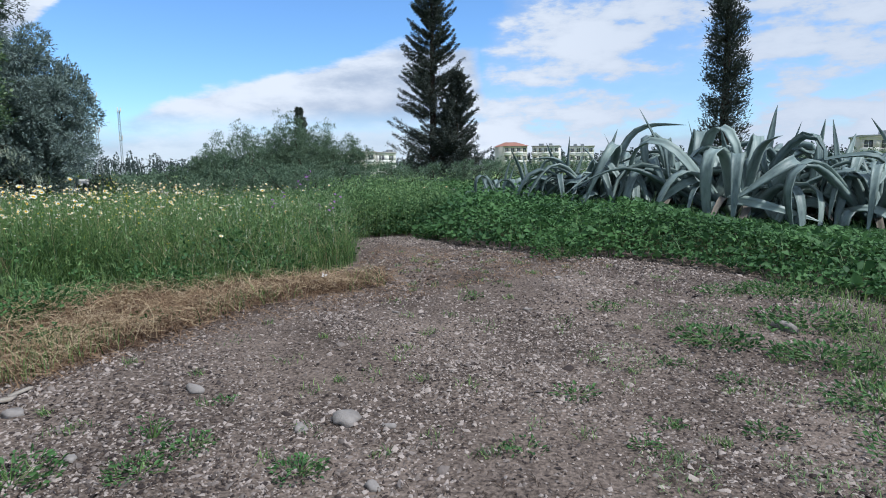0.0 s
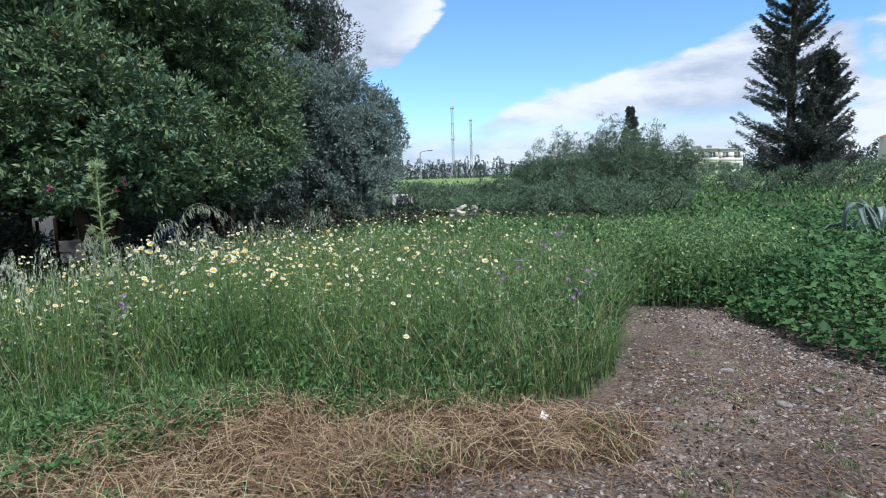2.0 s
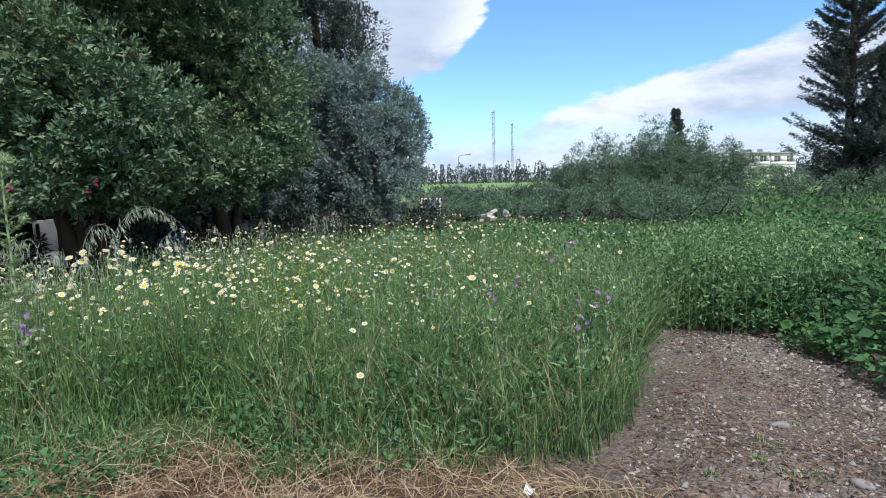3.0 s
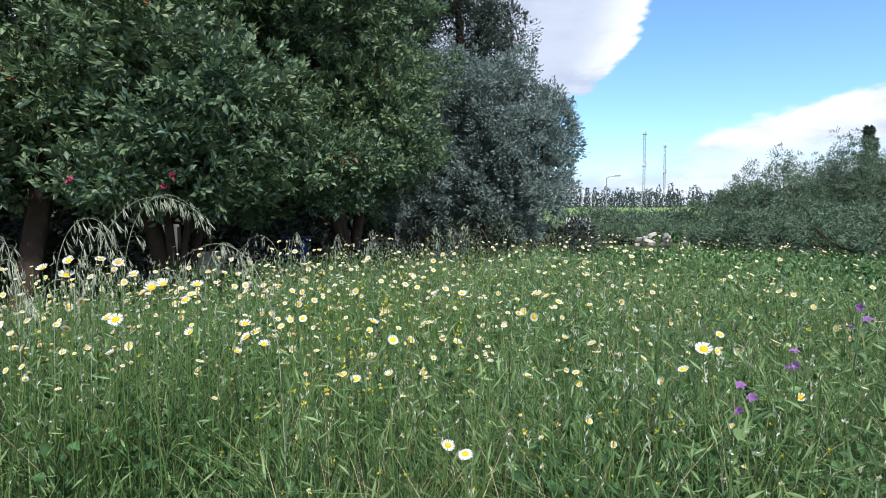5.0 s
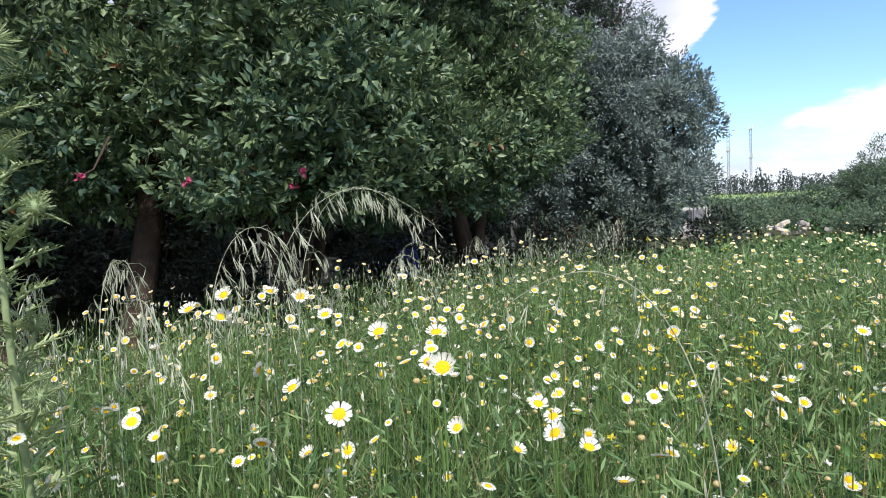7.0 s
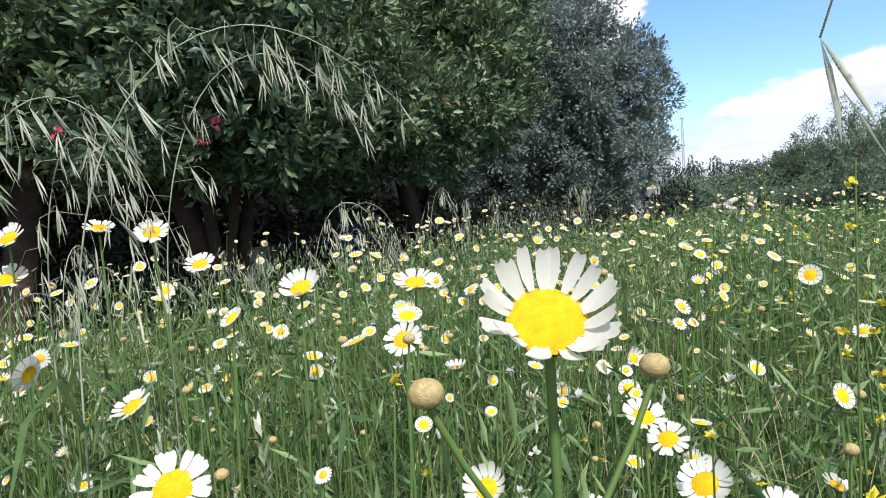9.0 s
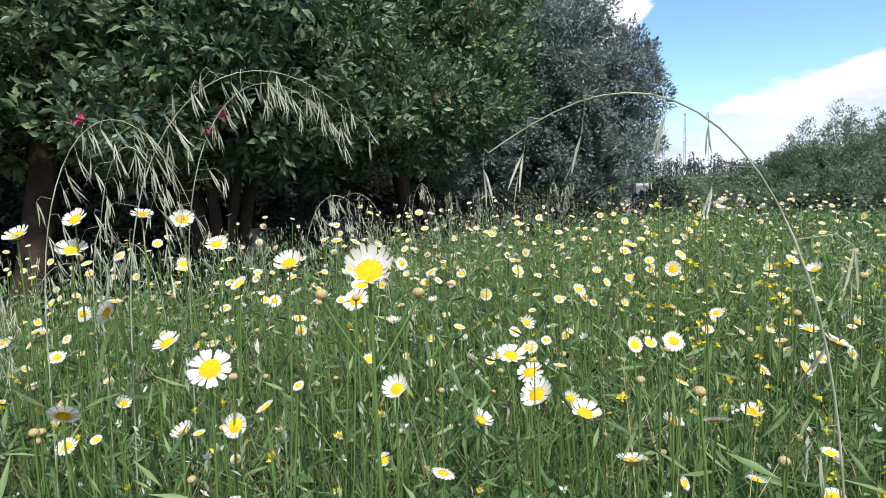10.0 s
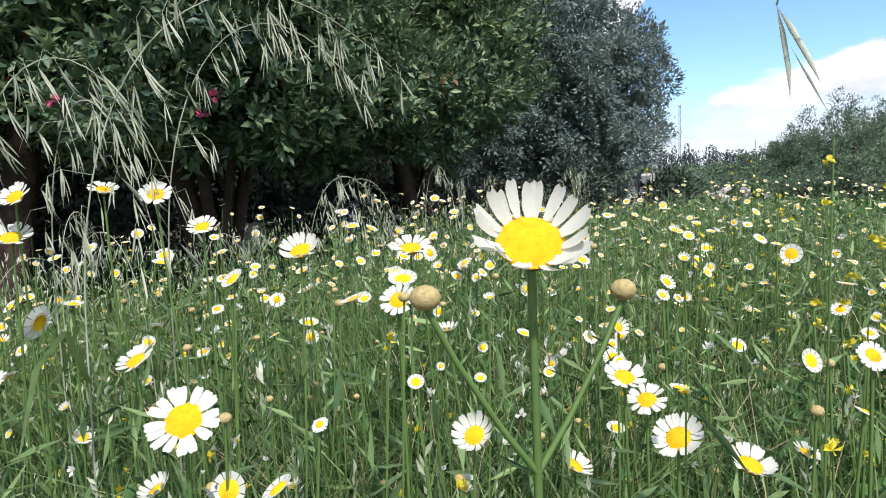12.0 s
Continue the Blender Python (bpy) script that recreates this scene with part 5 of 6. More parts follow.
def petal_mesh(length, width, cup, ridge=0.06, name="petal"):
    """One petal along +x from the disc's rim, notched at the end and slightly cupped."""
    rows = []
    for s, w in ((0.0, 0.45), (0.3, 0.85), (0.65, 1.0), (0.9, 0.9), (1.0, 0.55)):
        z = cup * s * s * length
        for u in (-1, 0, 1):
            notch = -0.06 * length if (s == 1.0 and u == 0) else 0
            rows.append((s * length + notch, u * w * width / 2, z + (ridge * width if u else 0)))
    V = np.array(rows)
    F = np.array([(3 * k + j, 3 * k + j + 3, 3 * k + j + 4, 3 * k + j + 1) for k in range(4) for j in range(2)])
    return V, [F]


def disc_geo(r, dome, sides=14, rings=4):
    V, F = [(0, 0, dome)], []
    for k in range(1, rings + 1):
        a = k / rings
        for i in range(sides):
            t = 2 * math.pi * i / sides
            V.append((r * a * math.cos(t), r * a * math.sin(t), dome * (1 - a * a) + (0.0 if k < rings else -0.002)))
    tris = np.array([(0, 1 + i, 1 + (i + 1) % sides) for i in range(sides)])
    quads = np.array([(1 + (k - 1) * sides + i, 1 + k * sides + i, 1 + k * sides + (i + 1) % sides, 1 + (k - 1) * sides + (i + 1) % sides) for k in range(1, rings) for i in range(sides)])
    return np.array(V, dtype=float), [tris, quads]


def cup_geo(r, depth):
    """The green-brown cup under a flower head."""
    P = [(0, 0, 0), (0, 0, -depth * 0.4), (0, 0, -depth), (0, 0, -depth * 1.15)]
    return tube(np.array(P), [r, r * 0.85, r * 0.4, r * 0.18], 10)


PETALS = [mesh_of("petal", *petal_mesh(1.0, 0.46, c), M_PETAL, True) for c in (0.12, 0.3, 0.02)]
DISC = mesh_of("disc", *disc_geo(1.0, 0.28), M_DISC, True)
CUP = mesh_of("cup", *cup_geo(0.95, 0.45), M_BUD, True)
BUD_V, BUD_F = pebble(2)
BUD = mesh_of("bud", BUD_V * [1, 1, 0.82], BUD_F, M_BUD, True)


def facing(normal):
    return Vector(normal).to_track_quat("Z", "Y").to_matrix().to_4x4()


def stem_line(x, y, top, bow=0.06):
    z = float(ground_z(x, y))
    s = np.linspace(0, 1, 7)
    off = rng.normal(0, bow, 2)
    return np.stack([x + off[0] * (1 - s) ** 1.5, y + off[1] * (1 - s) ** 1.5, (z - 0.02) * (1 - s) + top * s], 1)


def frond(t, line, count, size):
    """Feathery leaves along a stem, as one part each."""
    for k in range(count):
        p = line[1 + k % 5]
        d = unit(rng.normal(0, 1, 3) * [1, 1, 0.3] + [0, 0, 0.5])
        n = 16
        s = np.repeat(np.linspace(0.15, 1, n // 2), 2)
        P = p + d * (size * s)[:, None]
        side = unit(np.cross(d, [0, 0, 1.0]))
        W = unit(d * 0.7 + side * np.tile([1, -1], n // 2)[:, None] + rng.normal(0, 0.15, (n, 3)))
        L = size * 0.42 * (1.1 - 0.7 * s)
        geo = joined([leaves(P, W, np.tile([0, 0, 1.0], (n, 1)), L, L * 0.22), tube(np.array([p, p + d * size * 0.6, p + d * size]), [0.0018, 0.0014, 0.0006], 4)])
        part("leaf", mesh_of("leaf", geo[0] - line[0], geo[1], M_HERB), t)


def daisy(x, y, z, wide, normal, cup=1, petals=15, closed=0.0, fronds=3, label="white crown daisy with a yellow disc, in bloom", buds=()):
    """A daisy in full parts; cup picks how far its petals rise."""
    line = stem_line(x, y, z - 0.012)
    base = line[0]
    t = thing("crown_daisy", tuple(base), label, "flower", "crown daisies in the meadow")
    r = wide * 0.262
    v, f = tube(line - base, np.linspace(0.0028, 0.0018, 7), 6)
    part("stem", mesh_of("stem", v, f, M_STEM, True), t)
    m = Matrix.Translation(Vector((x, y, z)) - Vector(base)) @ facing(normal)
    part("disc", DISC, t, m=m @ Matrix.Diagonal((r, r, r, 1)))
    part("cup", CUP, t, m=m @ Matrix.Translation((0, 0, -0.002)) @ Matrix.Diagonal((r, r, r, 1)))
    L = wide / 2 - r * 0.85
    a0 = rng.uniform(0, 6.28)
    for k in range(petals):
        a = a0 + 2 * math.pi * k / petals + rng.normal(0, 0.06)
        s = L * rng.uniform(0.92, 1.06)
        wd = 2 * math.pi * wide * 0.345 / petals / 0.46 * rng.uniform(0.9, 1.15)
        part("petal", PETALS[cup], t, m=m @ pose(0, 0, 0, 0, 0, math.degrees(a)) @ pose(r * 0.86, 0, 0.0006 * (k % 3), rng.normal(0, 7), -closed - rng.normal(6, 5), 0) @ Matrix.Diagonal((s, wd, s, 1)))
    frond(t, line, fronds, 0.09)
    for bx, by, bz, br in buds:
        start = line[6] * 0.5 + line[5] * 0.5
        tip = np.array([bx, by, bz - br * 0.6])
        P = np.array([start, start + (tip - start) * 0.35 + [0, 0, -0.004], start + (tip - start) * 0.75 + [0, 0, -0.004], tip]) - base
        v, f = tube(P, [0.0016, 0.0014, 0.0013, 0.0014], 6)
        part("stem", mesh_of("stem", v, f, M_STEM, True), t)
        part("bud", BUD, t, "round ochre flower bud", m=Matrix.Translation(Vector((bx, by, bz)) - Vector(base)) @ Matrix.Diagonal((br, br, br, 1)))
    return t


UP = (0.33, -0.27, 0.90)  # the way most of the flowers face
daisy(-3.491, 5.771, 1.056, 0.055, (0.52, -0.42, 0.72), 1, 21, closed=25, fronds=0, buds=[(-3.508, 5.729, 1.038, 0.0062), (-3.48, 5.82, 1.03, 0.006)])
daisy(-3.826, 5.736, 0.90, 0.060, (0.55, -0.4, 0.68), 2, 16)
for x, y, z, w in [(-3.733, 6.224, 0.831, 0.052), (-4.144, 6.021, 0.986, 0.066), (-4.02, 6.13, 0.985, 0.062), (-4.394, 5.902, 1.077, 0.056), (-4.335, 5.951, 1.022, 0.05), (-4.313, 5.826, 0.832, 0.061), (-3.645, 6.188, 0.791, 0.058), (-4.596, 5.736, 1.084, 0.058), (-4.611, 5.726, 1.015, 0.07), (-3.95, 6.05, 0.93, 0.05),
                   (-3.19, 6.98, 0.72, 0.05), (-3.67, 6.67, 0.6, 0.05), (-3.55, 6.31, 0.67, 0.05), (-3.35, 6.63, 0.84, 0.05), (-3.8, 6.21, 0.7, 0.05), (-3.59, 6.24, 0.76, 0.055), (-3.35, 7.76, 0.85, 0.055), (-2.04, 6.94, 0.89, 0.055), (-1.32, 7.19, 0.72, 0.052), (-2.19, 5.99, 0.48, 0.045), (-3.55, 7.12, 0.74, 0.05), (-3.54, 6.76, 0.63, 0.05), (-3.73, 6.27, 0.79, 0.05), (-4.5, 5.85, 1.09, 0.05), (-4.55, 5.62, 1.06, 0.055)]:
    nrm = np.array(UP) + rng.normal(0, 0.26, 3)
    daisy(x, y, z, w, tuple(nrm), int(rng.integers(3)), int(rng.integers(13, 18)), closed=rng.uniform(0, 14), fronds=2)


def build_daisy_crowd():
    """The smaller daisies: about 190 single plants where the walk passes, then the carpet behind."""
    rings = []
    for c, n in ((0, 14), (1, 13), (2, 16)):
        pieces = []
        for k in range(n):
            v, f = petal_mesh(0.30, 0.15, (0.2, 0.75, -0.1)[c])
            a = 2 * math.pi * k / n
            s = rng.uniform(0.75, 1.08)
            v = v * [s, rng.uniform(0.85, 1.15), 1] + [0.21, 0, 0.004 * (k % 2)]
            v = np.stack([v[:, 0] * math.cos(a) - v[:, 1] * math.sin(a), v[:, 0] * math.sin(a) + v[:, 1] * math.cos(a), v[:, 2]], 1)
            pieces.append((v, f))
        rings.append(mesh_of("petals", *joined(pieces), M_PETAL, True))
    small_disc = mesh_of("disc", *disc_geo(0.25, 0.09, 10, 2), M_DISC, True)
    near = [(-1.6, 6.3), (-3.2, 5.6), (-4.6, 5.0), (-5.6, 5.6), (-5.6, 7.8), (-3.4, 8.4), (-2.2, 7.6)]
    q = scatter(330, near)
    keep = rng.uniform(0, 1, len(q)) < np.clip(0.25 + (-q[:, 0] - 1.8) * 0.45, 0.12, 1)
    q = q[keep]
    q = q[(q[:, 0] < -3.45) | (q[:, 1] > 7.2) | (rng.uniform(0, 1, len(q)) < 0.4)]
    q = clear_of_path(q, 0.45)[:190]
    for x, y in q:
        top = float(ground_z(x, y)) + min(0.98, rng.uniform(0.5, 0.84) + 0.05 * max(0, -x - 3.2))
        line = stem_line(x, y, top)
        t = thing("crown_daisy", tuple(line[0]), "small white crown daisy with a yellow disc among grass", "flower", "crown daisies in the meadow")
        v, f = tube(line[::2] - line[0], 0.0022, 4)
        part("stem", mesh_of("stem", v, f, M_STEM), t)
        nrm = np.array(UP) + rng.normal(0, 0.36, 3)
        w = 0.021 + 0.026 * rng.uniform() ** 1.5
        m = Matrix.Translation(Vector((x, y, top)) - Vector(line[0])) @ facing(nrm) @ Matrix.Diagonal((w, w, w, 1))
        part("petals", rings[rng.integers(3)], t, m=m)
        part("disc", small_disc, t, m=m)
    # the carpet
    spots = []
    for n, poly, dens in ((1050, [(-1.4, 7.0), (-3.4, 5.9), (-4.5, 4.4), (-6.4, 4.4), (-7.0, 6.8), (-7.2, 9.5), (-5.5, 11.5), (-2.6, 11.0), (-1.6, 8.8)], 1), (650, MEADOW_FAR, 0)):
        q = scatter(n, poly)
        p = np.clip(0.2 + (-q[:, 0] - 1.6) * 0.35, 0.12, 1) if dens else np.clip(0.3 - q[:, 0] * 0.12, 0.2, 0.9)
        spots.append(q[rng.uniform(0, 1, n) < p])
    q = clear_of_path(np.concatenate(spots), 0.4)
    n = len(q)
    top = on_ground(q)
    top[:, 2] += np.minimum(rng.uniform(0.48, 0.86, n) + 0.04 * np.clip(-q[:, 0] - 3.2, 0, 2), 1.0) * np.clip(2.0 - 0.082 * q[:, 1], 0.35, 1)
    N = unit(np.array(UP) + rng.normal(0, 0.4, (n, 3)))
    A = unit(np.cross(N, rng.normal(0, 1, (n, 3))))
    B = np.cross(N, A)
    w = 0.019 + 0.026 * rng.uniform(0, 1, n) ** 1.8
    V, quads, idx = [], [], []
    kp = 11
    ang = np.arange(kp) * 2 * np.pi / kp
    off = 0
    for k in range(kp):
        a0, a1, am = ang[k] - 0.2, ang[k] + 0.2, ang[k]
        row = []
        for a, r, z in ((am - 0.27, 0.24, 0.0), (a0 - 0.05, 0.5, 0.07), (a1 + 0.05, 0.5, 0.07), (am + 0.27, 0.24, 0.0)):
            row.append(top + (A * math.cos(a) + B * math.sin(a)) * (r * w)[:, None] + N * (z * w)[:, None])
        V.append(np.stack(row, 1).reshape(-1, 3))
        quads.append(np.arange(n)[:, None] * 4 + [0, 1, 2, 3] + off)
        idx.append(np.zeros(n))
        off += 4 * n
    for k in range(6):
        a0, a1 = k * math.pi / 3, (k + 1) * math.pi / 3
        row = [top + N * (0.09 * w)[:, None]]
        for a in (a0, (a0 + a1) / 2, a1):
            row.append(top + (A * math.cos(a) + B * math.sin(a)) * (0.3 * w)[:, None] + N * (0.01 * w)[:, None])
        V.append(np.stack(row, 1).reshape(-1, 3))
        quads.append(np.arange(n)[:, None] * 4 + [0, 1, 2, 3] + off)
        idx.append(np.ones(n))
        off += 4 * n
    low = on_ground(q + rng.normal(0, 0.05, q.shape))
    side = unit(rng.normal(0, 1, (n, 3)) * [1, 1, 0]) * 0.002
    V.append(np.stack([low - side, low + side, top + side * 0.7 - N * 0.004, top - side * 0.7 - N * 0.004], 1).reshape(-1, 3))
    quads.append(np.arange(n)[:, None] * 4 + [0, 1, 2, 3] + off)
    idx.append(np.full(n, 2))
    ob = new("daisy_carpet", mesh_of("daisy_carpet", np.concatenate(V), [np.concatenate(quads)], [M_PETAL, M_DISC, M_STEM], False, np.concatenate(idx)))
    tagged(ob, "carpet of white and yellow crown daisies in the meadow", "flowers", kind="stuff")


build_daisy_crowd()


def build_small_blossoms():
    """Half-open blossoms, too small and many to count."""
    q = clear_of_path(scatter(2600, [(-1.5, 6.8), (-3.2, 5.7), (-4.6, 4.6), (-6.4, 4.6), (-6.9, 8.0), (-5.0, 10.0), (-2.4, 9.6)]), 0.4)
    n = len(q)
    top = on_ground(q)
    top[:, 2] += rng.uniform(0.3, 0.82, n)
    k = 6
    for mat, name, label in ((M_PETAL, "half_open_blossoms", "small half-open white blossoms among the grass"), (M_YELLOW, "yellow_blossoms", "tiny yellow blossoms among the grass")):
        pick = rng.uniform(0, 1, n) < (0.6 if mat is M_PETAL else 0.5)
        P = np.repeat(top[pick], k, 0)
        W = unit(rng.normal(0, 0.7, P.shape) + [0.2, -0.2, 0.9])
        L = np.repeat(rng.uniform(0.006, 0.014, pick.sum()), k)
        stuff(name, leaves(P, W, unit(rng.normal(0, 1, P.shape)), L, L * 0.6), mat, label, "flowers")
    side = unit(rng.normal(0, 1, (n, 3)) * [1, 1, 0]) * 0.0012
    low = on_ground(q + rng.normal(0, 0.05, q.shape))
    V = np.stack([low - side, low + side, top + side, top - side], 1).reshape(-1, 3)
    stuff("thin_stems", (V, [np.arange(n)[:, None] * 4 + [0, 1, 2, 3]]), M_STEM, "thin green stems under the small blossoms", "stems")


build_small_blossoms()


def build_buds():
    q = clear_of_path(scatter(90, [(-2.6, 6.2), (-3.4, 5.9), (-4.6, 5.2), (-5.0, 6.6), (-3.2, 7.2)]), 0.4)
    for x, y in q:
        top = float(ground_z(x, y)) + rng.uniform(0.5, 0.9)
        line = stem_line(x, y, top)
        t = thing("daisy_bud", tuple(line[0]), "round ochre daisy bud on a thin stem", "flower bud", "daisy buds")
        v, f = tube(line[::2] - line[0], 0.0018, 4)
        part("stem", mesh_of("stem", v, f, M_STEM), t)
        r = rng.uniform(0.005, 0.0085)
        part("bud", BUD, t, m=Matrix.Translation(Vector(line[-1] - line[0])) @ Matrix.Diagonal((r, r, r, 1)))


build_buds()


def oat(x, y, lean, height, reach, spikes=40, label="wild oat with a drooping panicle of pale spikelets", size=1.0, droop=142):
    """A wild oat: the stalk arches over towards lean and its spikelets hang from thin threads."""
    z = float(ground_z(x, y))
    t = thing("wild_oat", (x, y, z), label, "grass", "wild oats")
    d = np.array([math.cos(radians(lean)), math.sin(radians(lean)), 0])
    s = np.linspace(0, 1, 40)
    u = np.clip((s - 0.38) / 0.62, 0, 1)
    tilt = radians(4) + radians(droop) * u * u * (3 - 2 * u)
    across = np.concatenate([[0], np.cumsum(np.sin(tilt[:-1]))])
    above = np.concatenate([[0], np.cumsum(np.cos(tilt[:-1]))])
    line = d * (across / across.max() * reach)[:, None] + np.array([0, 0, 1.0]) * (above / above.max() * height)[:, None]
    v, f = tube(line, np.linspace(0.0022, 0.0006, 40), 5)
    part("stalk", mesh_of("stalk", v, f, M_OAT, True), t)
    for k in range(spikes):
        u = 0.52 + 0.48 * k / max(1, spikes - 1)
        i = min(38, int(u * 39))
        p = line[i] + (line[i + 1] - line[i]) * (u * 39 - i)
        out = unit(rng.normal(0, 1, 3) * [1, 1, 0.2]) * rng.uniform(0.008, 0.075) * (1.5 - u)
        drop = rng.uniform(0.006, 0.03)
        q = p + out - [0, 0, drop]
        L = rng.uniform(0.034, 0.048) * size
        hang = unit(np.array([0, 0, -1.0]) + d * rng.uniform(0.0, 0.55) + rng.normal(0, 0.16, 3))
        n1 = unit(rng.normal(0, 1, (1, 3)))
        geo = [tube(np.array([p, p + out * 0.7 + [0, 0, 0.004], q]), 0.0005, 3)]
        for spread in (-0.16, 0.16):
            w = unit(hang + np.cross(hang, n1[0]) * spread)
            geo.append(leaves(q[None], w[None], n1, L * 1.25, L * 0.085, True, 0.5))
        geo.append(leaves(q[None] + hang * L * 0.6, unit(hang + rng.normal(0, 0.12, 3))[None], n1, L * 1.1, L * 0.035))
        part("spikelet", mesh_of("spikelet", *joined(geo), M_OAT), t)
    for k in range(3):
        p = line[5 + 5 * k]
        a = rng.uniform(0, 6.28)
        w = np.array([math.cos(a), math.sin(a), 0])
        P = np.array([p, p + w * 0.08 + [0, 0, 0.10], p + w * 0.2 + [0, 0, 0.08], p + w * 0.28])
        side = np.cross(w, [0, 0, 1.0])
        V = np.concatenate([P - side * np.array([0.004, 0.005, 0.004, 0.0005])[:, None], P + side * np.array([0.004, 0.005, 0.004, 0.0005])[:, None]])
        part("leaf", mesh_of("leaf", V, [np.array([(0, 4, 5, 1), (1, 5, 6, 2), (2, 6, 7, 3)])], M_GRASS), t)
    return t


def build_oats():
    oat(-4.38, 5.74, 72, 1.35, 0.56, 38, droop=116)
    oat(-4.62, 5.95, 60, 1.36, 0.44, 34, droop=120)
    oat(-4.48, 5.62, 75, 1.27, 0.34, 28)
    oat(-4.70, 5.78, 20, 1.22, 0.34, 26)
    oat(-4.75, 5.55, 200, 1.2, 0.25, 24)
    oat(-5.25, 6.62, 45, 1.06, 0.32, 34)
    oat(-3.17, 6.12, 228, 1.18, 0.36, 9, "tall wild oat bending over with a few large spikelets", 0.8, droop=104)
    for x, y, h in ((-4.62, 5.02, 1.2), (-4.72, 5.3, 1.22), (-4.78, 4.8, 1.15), (-4.95, 5.12, 1.18), (-4.52, 4.72, 1.1), (-5.05, 5.42, 1.2), (-4.66, 5.42, 1.12)):
        oat(x, y, rng.uniform(-60, 140), h, rng.uniform(0.22, 0.36), 26)
    edge = [(-4.9, 4.9), (-5.1, 5.2), (-5.3, 5.6), (-5.0, 4.5), (-5.5, 6.0), (-5.7, 6.6), (-5.9, 7.1), (-6.0, 7.6), (-6.2, 8.2), (-5.6, 7.4), (-6.5, 9.0), (-6.9, 9.8), (-6.3, 8.6), (-6.6, 10.2), (-5.4, 5.1), (-5.2, 6.0), (-7.3, 11.2), (-7.5, 12.2), (-6.0, 6.4), (-5.8, 5.7), (-4.6, 4.3), (-5.4, 4.4)]
    for x, y in edge:
        oat(x + rng.normal(0, 0.08), y + rng.normal(0, 0.08), rng.uniform(0, 360), rng.uniform(0.85, 1.15), rng.uniform(0.2, 0.42), 22)


build_oats()


def build_oat_edge():
    """The uncounted oats at the foot of the trees, in their shade."""
    q = scatter(480, [(-4.8, 3.6), (-5.3, 5.4), (-5.9, 7.2), (-6.7, 9.4), (-7.4, 11.8), (-8.3, 12.6), (-8.3, 10.5), (-7.4, 7.0), (-6.9, 3.6)])
    stuff("oat_stalks", blades(on_ground(q), rng.uniform(0.5, 0.95, len(q)), np.full(len(q), 0.005), rng.uniform(0.2, 0.8, len(q)), 4), M_GRASS, "green oat stalks at the foot of the trees", "grass")
    k = 9
    n = len(q) * k
    P = np.repeat(on_ground(q), k, 0) + rng.normal(0, 0.12, (n, 3)) * [1, 1, 0]
    P[:, 2] += rng.uniform(0.45, 0.85, n)
    hang = unit(np.array([0, 0, -1.0]) + rng.normal(0, 0.22, (n, 3)))
    L = rng.uniform(0.028, 0.045, n)
    stuff("oat_spikelets", leaves(P, hang, unit(rng.normal(0, 1, (n, 3))), L, L * 0.14), M_OAT, "hanging pale spikelets of wild oats", "grass")
    q = scatter(9000, [(-5.0, 2.5), (-6.4, 5.4), (-7.0, 7.2), (-7.4, 10.4), (-8.3, 13.6), (-11, 13.6), (-10.5, 2.5)])
    stuff("shade_grass", blades(on_ground(q), rng.uniform(0.15, 0.5, len(q)), np.full(len(q), 0.008), rng.uniform(0.2, 0.8, len(q)), 2), M_GRASS, "thin grass in the shade of the trees", "grass")


build_oat_edge()


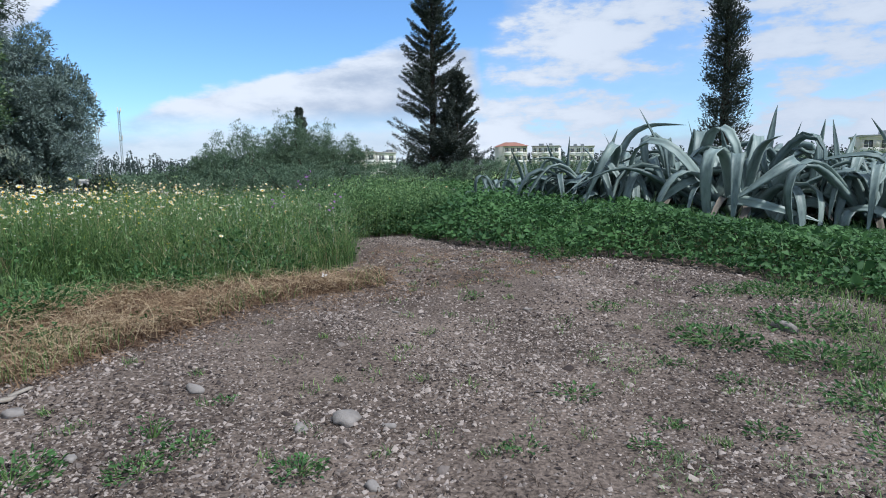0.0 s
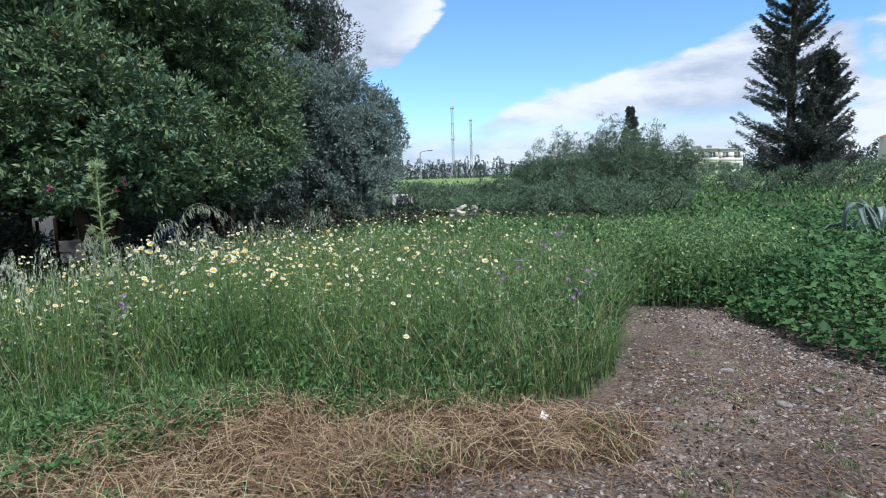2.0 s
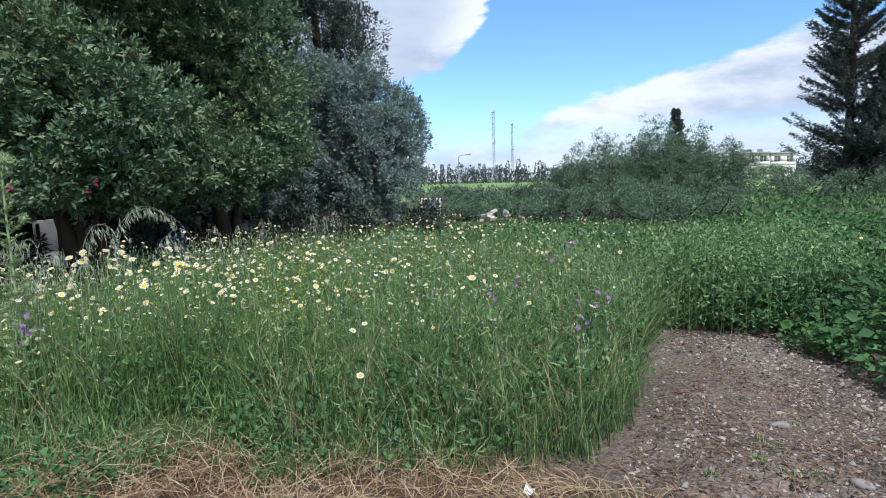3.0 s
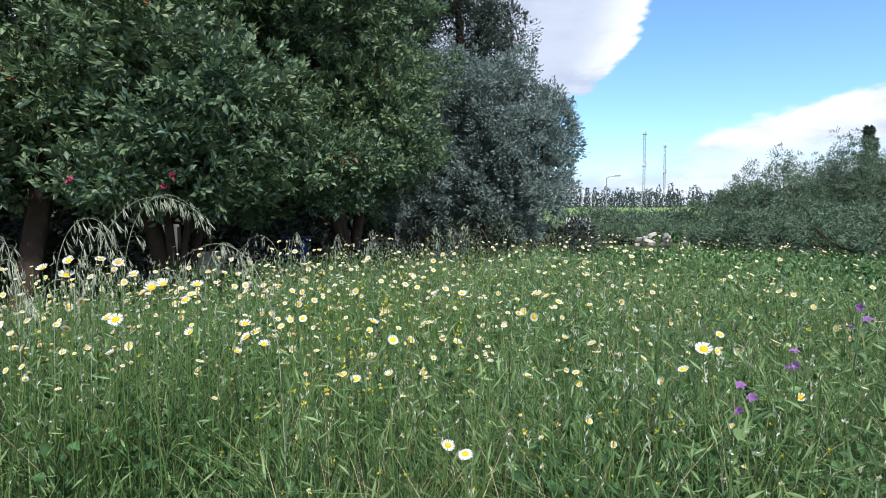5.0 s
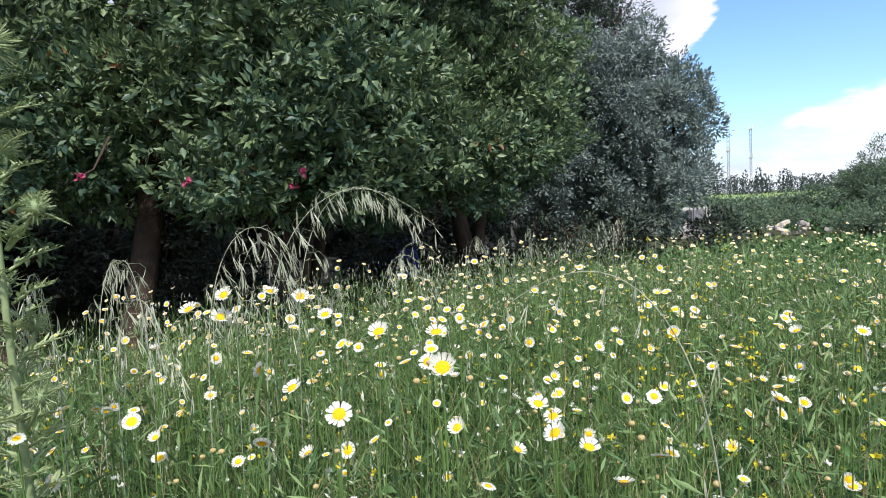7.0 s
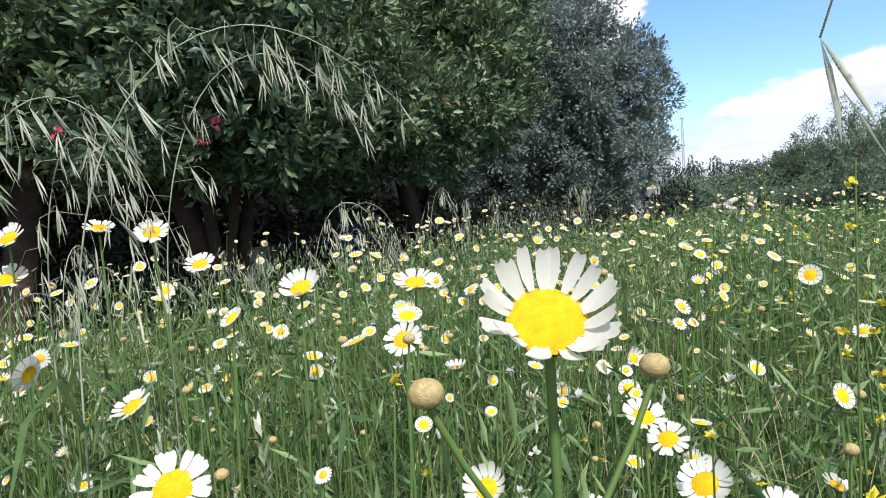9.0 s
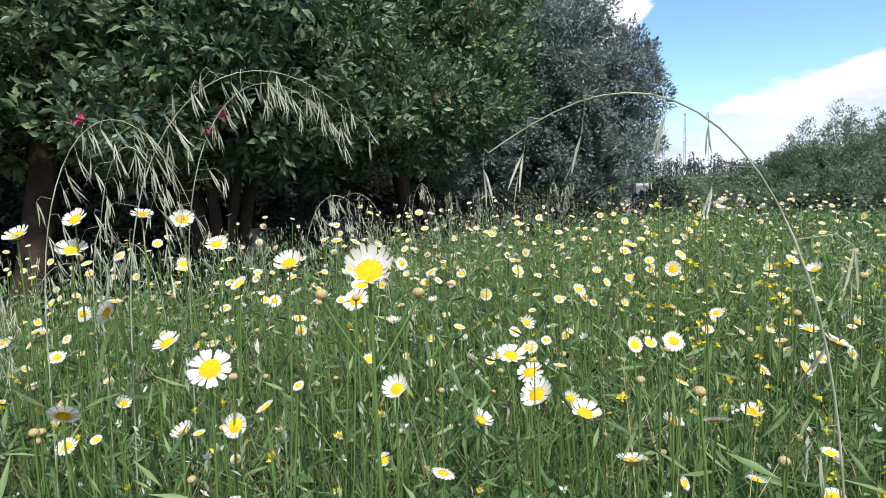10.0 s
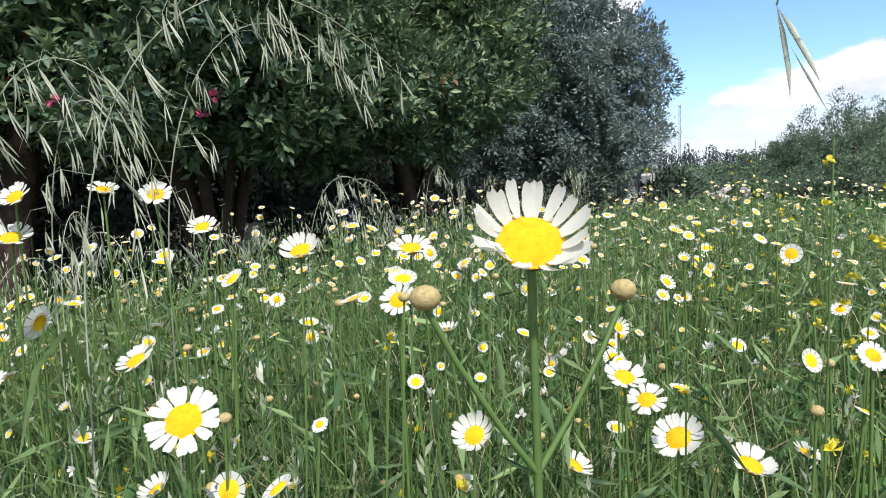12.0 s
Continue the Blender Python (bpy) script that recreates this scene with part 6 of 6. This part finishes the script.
def build_thistle(x, y, height):
    z = float(ground_z(x, y))
    t = thing("thistle", (x, y, z), "tall pale green spiny thistle beside the oats", "thistle")
    H = height - z
    line = np.array([(0.02 * math.sin(3 * s), 0.015 * math.cos(4 * s), H * s) for s in np.linspace(0, 1, 12)])
    v, f = tube(line, np.linspace(0.012, 0.006, 12), 7)
    part("stem", mesh_of("stem", v, f, M_THISTLE, True), t)

    def spiny(p, d, L, parent):
        n = 26
        s = np.repeat(np.linspace(0.1, 1, n // 2), 2)
        side = unit(np.cross(d, [0, 0, 1.0]))
        P = p + d * (L * s)[:, None] + np.array([0, 0, -0.3 * L]) * (s * s)[:, None]
        W = unit(d * 0.8 + side * np.tile([1, -1], n // 2)[:, None] + rng.normal(0, 0.25, (n, 3)))
        S = L * 0.34 * (1.15 - 0.75 * s)
        rib = np.array([p, p + d * L * 0.5 - [0, 0, 0.08 * L], p + d * L - [0, 0, 0.3 * L]])
        part("leaf", mesh_of("leaf", *joined([leaves(P, W, np.tile([0, 0, 1.0], (n, 1)), S, S * 0.2), tube(rib, [0.004, 0.003, 0.001], 4)]), M_THISTLE), parent)

    def head(p, r, parent):
        h = part("flower_head", mesh_of("flower_head", BUD_V * r + p, BUD_F, M_THISTLE, True), parent)
        n = 240
        d = unit(rng.normal(0, 1, (n, 3)) + [0, 0, 0.35])
        L = r * rng.uniform(0.7, 1.5, n)
        part("spiny_cup", mesh_of("spiny_cup", *leaves(p + d * r * 0.7, d, unit(rng.normal(0, 1, (n, 3))), L, L * 0.1), M_THISTLE), h)

    for k in range(58):
        s = 0.12 + 0.86 * k / 58
        a = k * 2.4
        d = unit(np.array([math.cos(a), math.sin(a), 0.8]))
        spiny(np.array([0, 0, H * s]), d, 0.13 * (1.3 - 0.6 * s) + 0.02, t)
    head(np.array([0, 0, H]), 0.036, t)
    for k, s in enumerate((0.5, 0.58, 0.68, 0.74, 0.82, 0.9)):
        a = k * 2.2 + 0.4
        p0 = np.array([0, 0, H * s])
        p1 = p0 + np.array([math.cos(a) * 0.09, math.sin(a) * 0.09, 0.09])
        v, f = tube(np.array([p0, (p0 + p1) / 2 - [0, 0, 0.01], p1]), [0.006, 0.005, 0.004], 5)
        part("branch", mesh_of("branch", v, f, M_THISTLE), t)
        head(p1, 0.02, t)
        for j in range(3):
            spiny(p0 + (p1 - p0) * (0.3 + 0.3 * j), unit(rng.normal(0, 1, 3) * [1, 1, 0.4] + [0, 0, 0.3]), 0.07, t)


build_thistle(-4.36, 5.2, 1.73)


def mallow(x, y, z, n=3):
    line = stem_line(x, y, z)
    t = thing("purple_mallow", tuple(line[0]), "purple mallow flowers on a leafy stem", "flower", "mallows in the grass")
    v, f = tube(line - line[0], np.linspace(0.004, 0.002, 7), 5)
    part("stem", mesh_of("stem", v, f, M_STEM), t)
    for k in range(n):
        c = line[-1] - line[0] + rng.normal(0, 0.025, 3) * (k > 0) - [0, 0, 0.04 * k]
        a0 = rng.uniform(0, 6)
        N = unit(np.array(UP) + rng.normal(0, 0.4, 3))
        A = unit(np.cross(N, [0.3, 0.5, 1.0]))
        B = np.cross(N, A)
        for j in range(5):
            a = a0 + j * 1.2566
            d = A * math.cos(a) + B * math.sin(a) + N * 0.35
            part("petal", mesh_of("petal", *leaves(c[None], d[None], N[None], 0.019, 0.017, True), M_PURPLE), t)
    n = 14
    P = line[rng.integers(1, 6, n)] - line[0]
    W = unit(rng.normal(0, 1, (n, 3)) + [0, 0, 0.3])
    part("leaves", mesh_of("leaves", *leaves(P, W, np.tile([0, 0, 1.0], (n, 1)), 0.042, 0.036, True), M_HERB), t)


for p in [(-1.89, 7.28, 0.85), (-1.77, 7.55, 0.98), (-1.73, 7.77, 1.05), (-1.72, 7.99, 1.1), (-1.25, 7.1, 0.83), (-1.27, 6.88, 0.72), (-4.03, 5.12, 0.80), (-4.05, 5.1, 0.72), (-1.5, 7.4, 0.7), (-1.95, 7.0, 0.78)]:
    mallow(*p)


def mustard(x, y, z, n=7):
    line = stem_line(x, y, z)
    t = thing("yellow_mustard", tuple(line[0]), "wild mustard with small yellow flowers", "flower", "mustard in the grass")
    v, f = tube(line - line[0], np.linspace(0.003, 0.0012, 7), 5)
    part("stem", mesh_of("stem", v, f, M_STEM), t)
    for k in range(n):
        u = rng.uniform(0.75, 1.0)
        c = (line[-1] - line[0]) * [1, 1, u] + rng.normal(0, 0.014, 3)
        d = unit(rng.normal(0, 1, (4, 3)) + [0, 0, 0.4])
        part("blossom", mesh_of("blossom", *leaves(np.tile(c, (4, 1)), d, unit(rng.normal(0, 1, (4, 3))), 0.009, 0.008, True), M_YELLOW), t)


for p in [(-3.58, 6.45, 1.11), (-3.52, 6.5, 1.08), (-4.02, 7.03, 1.0), (-3.58, 6.63, 0.84), (-3.55, 6.87, 0.98), (-3.3, 6.43, 0.81), (-3.5, 6.69, 0.82), (-3.91, 7.2, 1.02), (-3.5, 6.8, 0.96), (-4.38, 8.25, 1.18), (-5.18, 8.11, 1.1), (-3.2, 6.7, 0.9), (-3.1, 6.9, 0.85), (-3.4, 7.2, 0.92), (-3.25, 6.55, 0.7), (-4.9, 8.3, 1.1), (-4.6, 8.6, 1.12)]:
    mustard(*p)
